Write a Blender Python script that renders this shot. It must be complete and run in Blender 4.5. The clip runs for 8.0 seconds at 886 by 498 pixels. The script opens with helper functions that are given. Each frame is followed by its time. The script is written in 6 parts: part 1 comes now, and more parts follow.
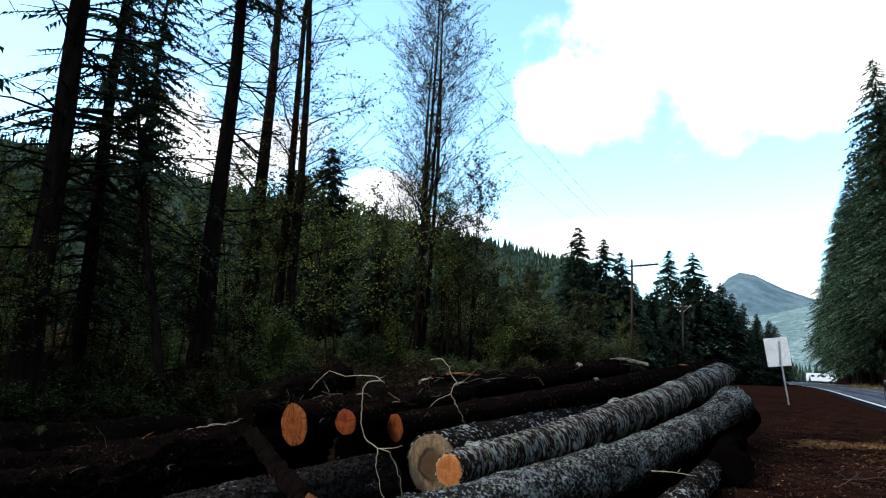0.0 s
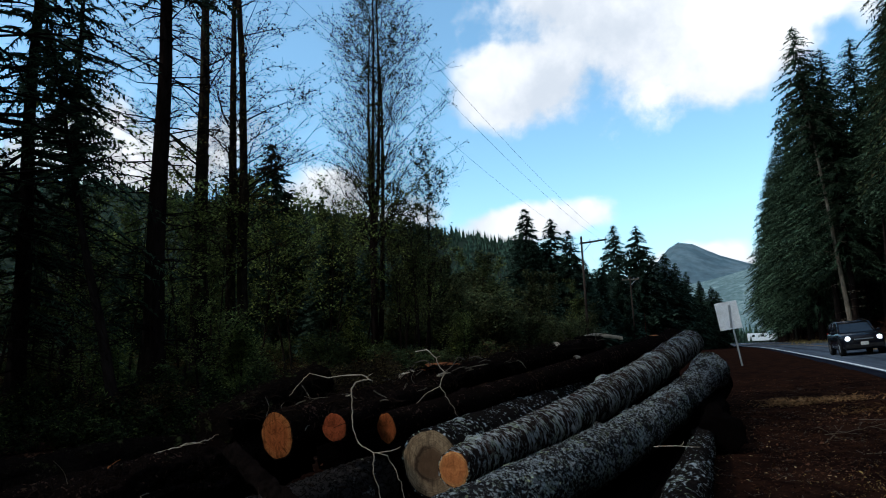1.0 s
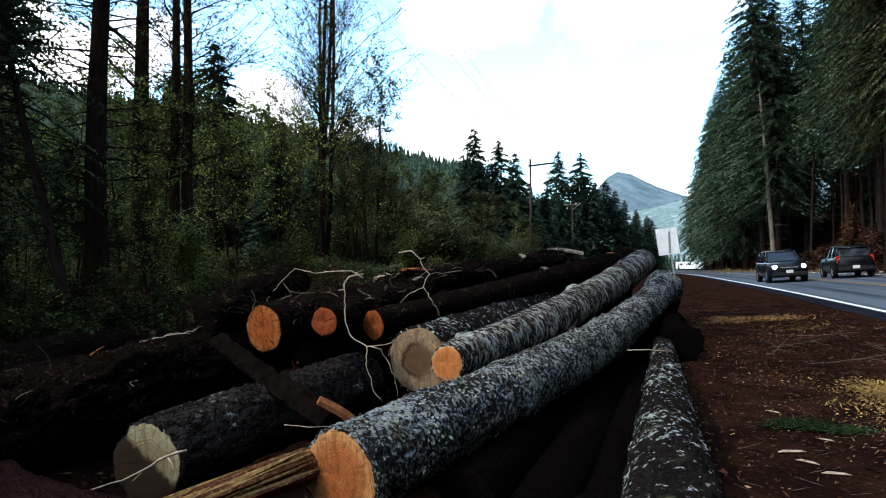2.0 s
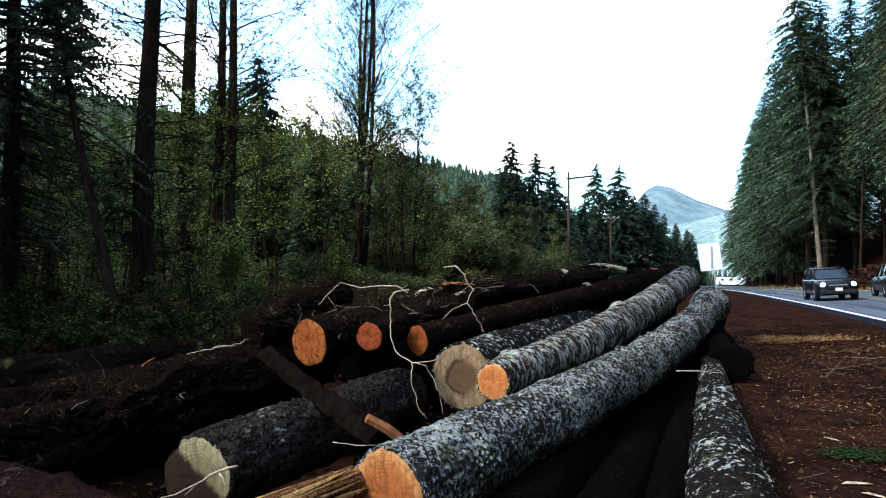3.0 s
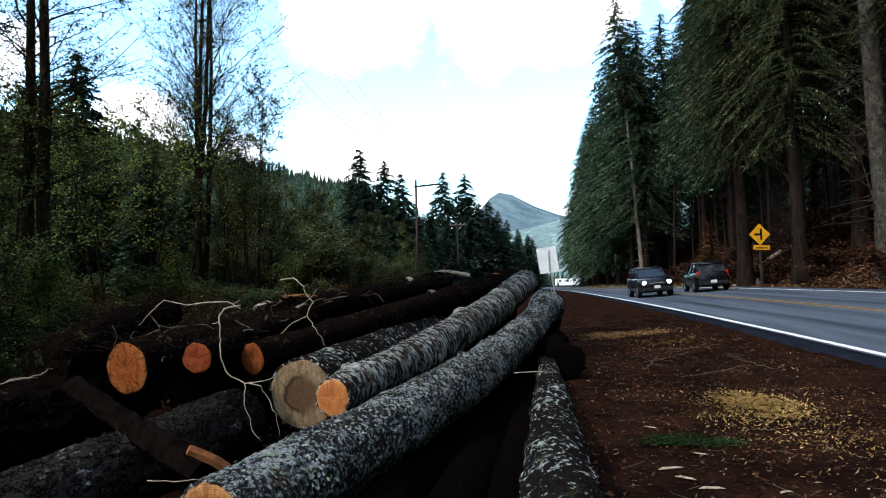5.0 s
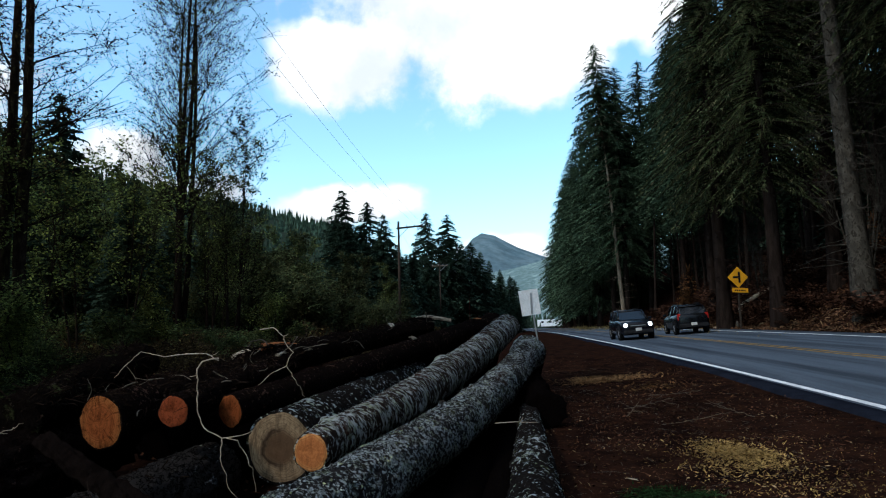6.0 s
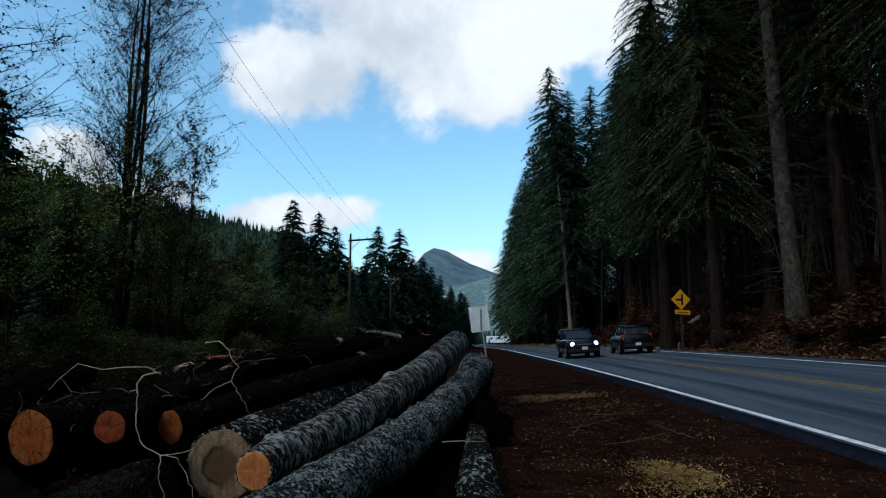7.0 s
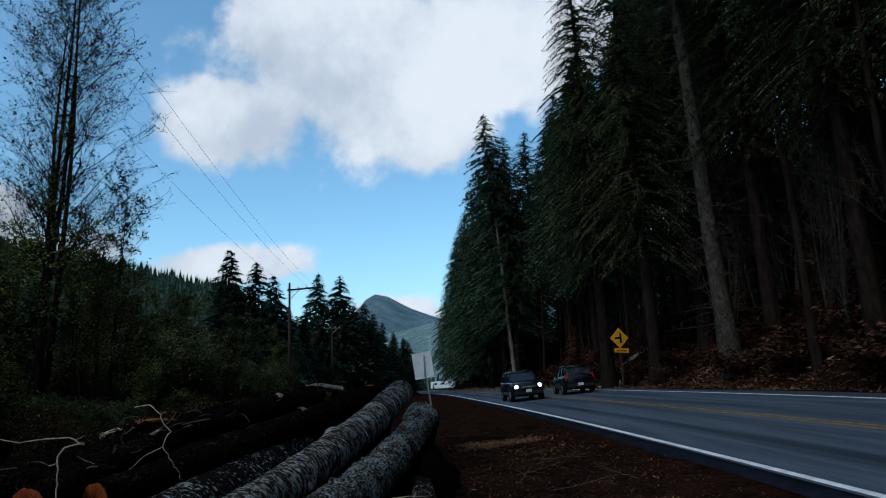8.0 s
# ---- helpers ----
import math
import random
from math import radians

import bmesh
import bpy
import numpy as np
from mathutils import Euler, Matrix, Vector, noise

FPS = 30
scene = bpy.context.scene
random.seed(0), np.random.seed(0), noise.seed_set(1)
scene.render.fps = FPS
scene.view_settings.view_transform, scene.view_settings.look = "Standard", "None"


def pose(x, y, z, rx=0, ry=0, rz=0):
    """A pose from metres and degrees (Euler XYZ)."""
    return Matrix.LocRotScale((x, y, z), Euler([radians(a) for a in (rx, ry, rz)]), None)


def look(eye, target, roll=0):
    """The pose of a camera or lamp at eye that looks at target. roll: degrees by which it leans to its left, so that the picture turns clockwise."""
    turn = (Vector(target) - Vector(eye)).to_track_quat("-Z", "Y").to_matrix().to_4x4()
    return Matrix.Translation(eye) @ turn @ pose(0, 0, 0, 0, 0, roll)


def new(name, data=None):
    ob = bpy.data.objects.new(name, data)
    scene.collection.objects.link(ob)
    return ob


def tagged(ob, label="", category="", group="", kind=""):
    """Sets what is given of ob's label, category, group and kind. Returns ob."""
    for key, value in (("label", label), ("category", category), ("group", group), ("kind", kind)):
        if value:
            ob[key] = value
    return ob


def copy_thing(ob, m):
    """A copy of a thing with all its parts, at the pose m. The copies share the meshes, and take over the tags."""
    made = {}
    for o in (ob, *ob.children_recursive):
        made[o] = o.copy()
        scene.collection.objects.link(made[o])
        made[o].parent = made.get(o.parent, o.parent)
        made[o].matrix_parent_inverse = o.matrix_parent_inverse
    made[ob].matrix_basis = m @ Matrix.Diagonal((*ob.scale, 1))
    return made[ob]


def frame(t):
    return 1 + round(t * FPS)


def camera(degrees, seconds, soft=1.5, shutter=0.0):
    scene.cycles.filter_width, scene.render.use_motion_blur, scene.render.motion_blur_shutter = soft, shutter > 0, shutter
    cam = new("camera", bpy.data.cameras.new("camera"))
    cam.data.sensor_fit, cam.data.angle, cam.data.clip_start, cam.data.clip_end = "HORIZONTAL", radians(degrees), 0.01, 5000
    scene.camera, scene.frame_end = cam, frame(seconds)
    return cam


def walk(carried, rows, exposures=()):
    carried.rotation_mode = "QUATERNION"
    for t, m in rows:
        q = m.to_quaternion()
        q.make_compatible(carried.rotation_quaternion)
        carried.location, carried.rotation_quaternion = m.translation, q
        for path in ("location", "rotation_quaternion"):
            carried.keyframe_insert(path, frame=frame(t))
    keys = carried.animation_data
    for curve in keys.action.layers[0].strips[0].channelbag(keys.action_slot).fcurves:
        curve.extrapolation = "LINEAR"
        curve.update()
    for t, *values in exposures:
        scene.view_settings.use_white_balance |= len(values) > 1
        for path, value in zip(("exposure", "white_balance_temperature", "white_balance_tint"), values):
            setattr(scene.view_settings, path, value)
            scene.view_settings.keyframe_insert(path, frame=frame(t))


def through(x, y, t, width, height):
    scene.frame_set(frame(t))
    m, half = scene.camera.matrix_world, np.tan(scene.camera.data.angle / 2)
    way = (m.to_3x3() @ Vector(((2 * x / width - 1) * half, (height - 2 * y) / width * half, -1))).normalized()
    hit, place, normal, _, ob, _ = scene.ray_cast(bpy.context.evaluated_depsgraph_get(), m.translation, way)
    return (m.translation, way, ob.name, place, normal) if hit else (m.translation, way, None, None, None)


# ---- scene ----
cam = camera(68.8, 8.0, soft=1.1)
PATH = [
    (0, (1.169, -0.659, 1.635), (0.216, 1.064, 1.985), 2.7),
    (0.5, (0.793, -0.634, 1.688), (-0.019, 1.163, 2.02), -0.5),
    (1, (0.664, -0.41, 1.645), (-0.144, 1.391, 1.965), -2.3),
    (1.5, (0.443, -0.344, 1.573), (-0.118, 1.571, 1.705), -1.1),
    (2, (0.175, -0.47, 1.476), (-0.48, 1.418, 1.546), -0.4),
    (2.2, (0.079, -0.479, 1.456), (-0.657, 1.38, 1.508), 1.9),
    (3.3, (0.068, -0.438, 1.529), (-0.679, 1.413, 1.661), -0.2),
    (3.5, (0.033, -0.355, 1.53), (-0.68, 1.508, 1.674), -0.1),
    (4, (0.076, -0.364, 1.545), (-0.49, 1.549, 1.678), -0.8),
    (4.5, (0.074, -0.277, 1.536), (-0.318, 1.681, 1.631), -0.6),
    (4.7, (0.143, -0.313, 1.534), (-0.202, 1.654, 1.64), -1.6),
    (5.8, (0.136, -0.338, 1.603), (-0.118, 1.634, 1.814), -0.6),
    (6, (0.168, -0.375, 1.627), (-0.089, 1.593, 1.875), -1.6),
    (6.5, (0.191, -0.391, 1.632), (0.071, 1.583, 1.926), -0.6),
    (7, (0.161, -0.4, 1.662), (0.053, 1.576, 1.951), -0.3),
    (7.5, (0.149, -0.324, 1.728), (0.166, 1.631, 2.15), -2.7),
    (8, (0.168, -0.388, 1.708), (0.246, 1.565, 2.129), -2.9),
]
walk(cam, [(t, look(eye, target, roll)) for t, eye, target, roll in PATH],
     [(0, -0.6, 6700, 12), (0.5, -1.2, 6400, 11), (1, -1.55, 6300, 10), (1.5, -0.95, 6800, 13), (2, -0.2, 6800, 14), (2.2, 0.45, 6800, 14), (3.3, 0.42, 6800, 13), (3.5, 0.4, 6800, 13),
      (4.0, -0.22, 6800, 13), (4.5, -0.12, 6900, 14), (4.7, -0.2, 6900, 14), (5.8, -0.9, 6600, 11), (6, -1.25, 6400, 10), (6.5, -1.7, 6150, 8), (7, -1.75, 6050, 8), (7.5, -1.95, 5850, 8), (8, -2.0, 5850, 8)])

CLOUDS = [(-0.064, 0.526, 0.218, 0.159), (-0.278, 0.439, 0.137, 0.080), (0.017, 0.442, 0.122, 0.112), (0.179, 0.591, 0.166, 0.131),
          (-0.204, 0.615, 0.095, 0.130), (-0.293, 0.201, 0.139, 0.034), (-0.042, 0.109, 0.105, 0.035), (-0.561, 0.241, 0.120, 0.054),
          (-1.194, 0.425, 0.260, 0.110), (-1.500, 0.560, 0.300, 0.140), (-0.694, 0.296, 0.180, 0.064)]

# ---- world and sun ----
SUN_AZ, SUN_EL = radians(226), radians(46)      # compass angle from +y towards +x
SUN_DIR = Vector((math.sin(SUN_AZ) * math.cos(SUN_EL), math.cos(SUN_AZ) * math.cos(SUN_EL), math.sin(SUN_EL)))


def nd(tree, kind, **settings):
    node = tree.nodes.new(kind)
    for key, value in settings.items():
        if key in node.inputs:
            node.inputs[key].default_value = value
    return node


def math_node(tree, op, a, b=0.0, clamp=False):
    node = tree.nodes.new("ShaderNodeMath")
    node.operation, node.use_clamp = op, clamp
    for i, v in enumerate((a, b)):
        if isinstance(v, (int, float)):
            node.inputs[i].default_value = v
        else:
            tree.links.new(v, node.inputs[i])
    return node.outputs[0]


def mix_col(tree, fac, a, b, blend="MIX"):
    node = tree.nodes.new("ShaderNodeMix")
    node.data_type, node.blend_type = "RGBA", blend
    for i, v in ((0, fac), (6, a), (7, b)):
        if isinstance(v, (int, float)):
            node.inputs[i].default_value = v
        elif isinstance(v, tuple):
            node.inputs[i].default_value = (*v, 1)
        else:
            tree.links.new(v, node.inputs[i])
    return node.outputs[2]


def ramp(tree, fac, lo, hi):
    node = tree.nodes.new("ShaderNodeMapRange")
    node.interpolation_type = "SMOOTHSTEP"
    node.inputs[1].default_value, node.inputs[2].default_value = lo, hi
    tree.links.new(fac, node.inputs[0])
    return node.outputs[0]


world = bpy.data.worlds.new("sky")
scene.world = world
world.use_nodes = True
wt = world.node_tree
wt.nodes.clear()
sky = wt.nodes.new("ShaderNodeTexSky")
sky.sky_type, sky.sun_disc = "NISHITA", False
sky.sun_elevation, sky.sun_rotation = SUN_EL, SUN_AZ
sky.air_density, sky.dust_density, sky.ozone_density = 1.0, 0.6, 1.5
blue = mix_col(wt, 1.0, sky.outputs[0], (0.61, 0.78, 0.73), "MULTIPLY")
coord = wt.nodes.new("ShaderNodeTexCoord").outputs["Generated"]
n1 = nd(wt, "ShaderNodeTexNoise", Scale=5.0, Detail=9.0, Roughness=0.58)
wt.links.new(coord, n1.inputs["Vector"])
n2 = nd(wt, "ShaderNodeTexNoise", Scale=2.2, Detail=6.0, Roughness=0.5)
wt.links.new(coord, n2.inputs["Vector"])
# heaps of cloud: centre as (x / y, z / y) of their direction, half width, half height
sep = wt.nodes.new("ShaderNodeSeparateXYZ")
wt.links.new(coord, sep.inputs[0])
ahead = math_node(wt, "MAXIMUM", sep.outputs[1], 0.05)
su, sv = math_node(wt, "DIVIDE", sep.outputs[0], ahead), math_node(wt, "DIVIDE", sep.outputs[2], ahead)
mask = 0.0
for cu, cv, ru, rv in CLOUDS:
    du = math_node(wt, "MULTIPLY", math_node(wt, "SUBTRACT", su, cu), 1 / ru)
    dv = math_node(wt, "MULTIPLY", math_node(wt, "SUBTRACT", sv, cv), 1 / rv)
    rr = math_node(wt, "SQRT", math_node(wt, "ADD", math_node(wt, "MULTIPLY", du, du), math_node(wt, "MULTIPLY", dv, dv)))
    b = math_node(wt, "SUBTRACT", 1.0, rr)
    mask = b if mask == 0.0 else math_node(wt, "MAXIMUM", mask, b)
front = ramp(wt, sep.outputs[1], 0.1, 0.4)
mask = math_node(wt, "MULTIPLY", math_node(wt, "MAXIMUM", mask, -1.0), front)
wob = math_node(wt, "MULTIPLY", math_node(wt, "SUBTRACT", n1.outputs[0], 0.5), 2.6)
wob2 = math_node(wt, "MULTIPLY", math_node(wt, "SUBTRACT", n2.outputs[0], 0.42), 1.3)
cloud = ramp(wt, math_node(wt, "ADD", math_node(wt, "ADD", mask, wob), wob2), -0.05, 0.42)
shade = mix_col(wt, ramp(wt, n1.outputs[0], 0.35, 0.65), (2.1, 2.3, 2.55), (3.3, 3.36, 3.42))
haze = ramp(wt, math_node(wt, "SUBTRACT", 0.30, sep.outputs[2]), 0.0, 0.34)
blue = mix_col(wt, math_node(wt, "MULTIPLY", haze, 0.5), blue, (2.0, 2.5, 2.95))
bg = wt.nodes.new("ShaderNodeBackground")
wt.links.new(mix_col(wt, cloud, blue, shade), bg.inputs[0])
out = wt.nodes.new("ShaderNodeOutputWorld")
wt.links.new(bg.outputs[0], out.inputs[0])

lamp = bpy.data.lights.new("sun", "SUN")
lamp.energy, lamp.angle, lamp.color = 3.6, radians(4), (1.0, 0.93, 0.83)
sun = new("sun", lamp)
sun.matrix_world = look(SUN_DIR * 50, (0, 0, 0))

# ---- materials ----


def material(name, base, rough=0.9, scale=8.0, amount=0.35, dark=None, fine=60.0, bump=0.3, coat=None, stretch=(1, 1, 1), island=0.0, metal=0.0, spec=0.0):
    """Procedural surface: base colour, a second colour by coarse noise, fine grain in colour and relief."""
    m = bpy.data.materials.new(name)
    m.use_nodes = True
    t = m.node_tree
    b = t.nodes["Principled BSDF"]
    co = t.nodes.new("ShaderNodeTexCoord")
    mp = nd(t, "ShaderNodeMapping", Scale=stretch)
    t.links.new(co.outputs["Object"], mp.inputs["Vector"])
    a = nd(t, "ShaderNodeTexNoise", Scale=scale, Detail=5.0, Roughness=0.6)
    f = nd(t, "ShaderNodeTexNoise", Scale=fine, Detail=3.0, Roughness=0.6)
    for n in (a, f):
        t.links.new(mp.outputs[0], n.inputs["Vector"])
    dark = dark or tuple(c * (1 - amount) for c in base)
    col = mix_col(t, ramp(t, a.outputs[0], 0.38, 0.62), dark, base)
    grain = math_node(t, "ADD", math_node(t, "MULTIPLY", math_node(t, "SUBTRACT", f.outputs[0], 0.5), 1.1), 1.0)
    grey = t.nodes.new("ShaderNodeCombineColor")
    for i in range(3):
        t.links.new(grain, grey.inputs[i])
    col = mix_col(t, 1.0, col, grey.outputs[0], "MULTIPLY")
    if island:
        g = t.nodes.new("ShaderNodeNewGeometry").outputs["Random Per Island"]
        k = math_node(t, "ADD", math_node(t, "MULTIPLY", g, island), 1 - island / 2)
        grey = t.nodes.new("ShaderNodeCombineColor")
        for i, w in enumerate((1.0, 1.0, 0.8)):
            t.links.new(math_node(t, "MULTIPLY", k, w), grey.inputs[i])
        col = mix_col(t, 1.0, col, grey.outputs[0], "MULTIPLY")
    if coat:
        patch, colour, lo, hi = coat
        v = nd(t, "ShaderNodeTexNoise", Scale=patch, Detail=8.0, Roughness=0.65)
        t.links.new(mp.outputs[0], v.inputs["Vector"])
        col = mix_col(t, ramp(t, v.outputs[0], lo, hi), col, colour)
    t.links.new(col, b.inputs["Base Color"])
    b.inputs["Roughness"].default_value = rough
    b.inputs["Metallic"].default_value = metal
    b.inputs["Specular IOR Level"].default_value = spec
    if bump:
        h = nd(t, "ShaderNodeBump", Strength=bump, Distance=0.02)
        t.links.new(math_node(t, "ADD", f.outputs[0], a.outputs[0]), h.inputs["Height"])
        t.links.new(h.outputs[0], b.inputs["Normal"])
    return m


def leaf_material(name, base, amount=0.7, through=0.25, other=None, clumps=0.7):
    """Foliage: colour varies leaf by leaf, and some light passes through."""
    m = bpy.data.materials.new(name)
    m.use_nodes = True
    t = m.node_tree
    b = t.nodes["Principled BSDF"]
    g = t.nodes.new("ShaderNodeNewGeometry").outputs["Random Per Island"]
    r = t.nodes.new("ShaderNodeObjectInfo").outputs["Random"]
    lo = tuple(c * (1 - amount) for c in base)
    col = mix_col(t, g, lo, base)
    if other:
        col = mix_col(t, ramp(t, g, 0.75, 0.95), col, other)
    co = t.nodes.new("ShaderNodeTexCoord").outputs["Object"]
    clump = nd(t, "ShaderNodeTexNoise", Scale=clumps, Detail=2.0, Roughness=0.5)
    t.links.new(co, clump.inputs["Vector"])
    k = math_node(t, "ADD", math_node(t, "MULTIPLY", r, 0.5), 0.75)
    k = math_node(t, "MULTIPLY", k, math_node(t, "ADD", math_node(t, "MULTIPLY", ramp(t, clump.outputs[0], 0.35, 0.68), 1.1), 0.45))
    grey = t.nodes.new("ShaderNodeCombineColor")
    for i in range(3):
        t.links.new(k, grey.inputs[i])
    col = mix_col(t, 1.0, col, grey.outputs[0], "MULTIPLY")
    t.links.new(col, b.inputs["Base Color"])
    b.inputs["Roughness"].default_value = 0.75
    b.inputs["Specular IOR Level"].default_value = 0.0
    tr = t.nodes.new("ShaderNodeBsdfTranslucent")
    t.links.new(col, tr.inputs[0])
    mx = nd(t, "ShaderNodeMixShader", Fac=through)
    t.links.new(b.outputs[0], mx.inputs[1])
    t.links.new(tr.outputs[0], mx.inputs[2])
    t.links.new(mx.outputs[0], t.nodes["Material Output"].inputs[0])
    return m


def bark_material(name, base, lichen, cover, moss=0.2, stretch=(1, 1, 1), flake=26.0, band=False, relief=0.03, groove=0.6, cell=30.0, torn=None):
    """Bark of a felled log: furrowed dark bark under pale lichen flakes and patches of moss. The log's length is its local y."""
    m = bpy.data.materials.new(name)
    m.use_nodes = True
    t = m.node_tree
    b = t.nodes["Principled BSDF"]
    co = t.nodes.new("ShaderNodeTexCoord").outputs["Object"]
    mp = nd(t, "ShaderNodeMapping", Scale=stretch)
    t.links.new(co, mp.inputs["Vector"])
    big = nd(t, "ShaderNodeTexNoise", Scale=2.6, Detail=4.0, Roughness=0.6)
    mid = nd(t, "ShaderNodeTexNoise", Scale=flake, Detail=4.0, Roughness=0.58)
    fine = nd(t, "ShaderNodeTexNoise", Scale=120.0, Detail=3.0, Roughness=0.6)
    furrow = nd(t, "ShaderNodeTexVoronoi", Scale=cell)
    furrow.feature = "DISTANCE_TO_EDGE"
    fm = nd(t, "ShaderNodeMapping", Scale=(1.0, 0.3, 1.0))
    t.links.new(co, fm.inputs["Vector"])
    wander = nd(t, "ShaderNodeTexNoise", Scale=9.0, Detail=4.0, Roughness=0.7)
    t.links.new(co, wander.inputs["Vector"])
    moved = mix_col(t, 0.16, fm.outputs[0], wander.outputs["Color"], "ADD")
    t.links.new(moved, furrow.inputs["Vector"])
    for n in (big, fine):
        t.links.new(co, n.inputs["Vector"])
    t.links.new(mp.outputs[0], mid.inputs["Vector"])
    crack = ramp(t, furrow.outputs["Distance"], 0.0, 0.12)
    col = mix_col(t, crack, tuple(c * groove for c in base), base)
    k = math_node(t, "ADD", mid.outputs[0], math_node(t, "MULTIPLY", math_node(t, "SUBTRACT", big.outputs[0], 0.5), 0.55))
    if band:
        rings = nd(t, "ShaderNodeTexNoise", Scale=1.0, Detail=5.0, Roughness=0.7)
        rm = nd(t, "ShaderNodeMapping", Scale=(1.6, 13.0, 1.6))
        t.links.new(co, rm.inputs["Vector"])
        t.links.new(rm.outputs[0], rings.inputs["Vector"])
        k = math_node(t, "ADD", k, math_node(t, "MULTIPLY", math_node(t, "SUBTRACT", rings.outputs[0], 0.5), 0.9))
    k = math_node(t, "ADD", k, math_node(t, "MULTIPLY", math_node(t, "SUBTRACT", fine.outputs[0], 0.5), 0.2))
    on = ramp(t, k, 0.52 - cover, 0.60 - cover)
    lich = mix_col(t, ramp(t, k, 0.50 - cover, 0.70 - cover), tuple(c * 0.34 for c in lichen), lichen)
    lich = mix_col(t, math_node(t, "MULTIPLY", ramp(t, wander.outputs[0], 0.50, 0.62), 0.55), lich, tuple(c * w for c, w in zip(lichen, (0.62, 0.68, 0.36))))
    col = mix_col(t, on, col, lich)
    ms = nd(t, "ShaderNodeTexNoise", Scale=5.0, Detail=6.0, Roughness=0.7)
    t.links.new(co, ms.inputs["Vector"])
    col = mix_col(t, math_node(t, "MULTIPLY", ramp(t, ms.outputs[0], 0.62 - moss * 0.4, 0.78 - moss * 0.4), 0.75), col, (0.10, 0.115, 0.045))
    if torn:
        tn = nd(t, "ShaderNodeTexNoise", Scale=3.4, Detail=5.0, Roughness=0.65)
        tm = nd(t, "ShaderNodeMapping", Location=(3.1, 0.7, 1.9), Scale=(1.0, 0.8, 1.0))
        t.links.new(co, tm.inputs["Vector"])
        t.links.new(tm.outputs[0], tn.inputs["Vector"])
        col = mix_col(t, math_node(t, "MULTIPLY", ramp(t, tn.outputs[0], 0.585, 0.635), 0.85), col, mix_col(t, ramp(t, fine.outputs[0], 0.40, 0.62), tuple(c * 0.4 for c in torn), torn))
    t.links.new(col, b.inputs["Base Color"])
    b.inputs["Roughness"].default_value = 0.95
    b.inputs["Specular IOR Level"].default_value = 0.0
    hgt = math_node(t, "ADD", math_node(t, "MULTIPLY", crack, 0.8), math_node(t, "ADD", math_node(t, "MULTIPLY", k, 1.6), math_node(t, "MULTIPLY", fine.outputs[0], 0.6)))
    h = nd(t, "ShaderNodeBump", Strength=1.0, Distance=relief)
    t.links.new(hgt, h.inputs["Height"])
    t.links.new(h.outputs[0], b.inputs["Normal"])
    return m


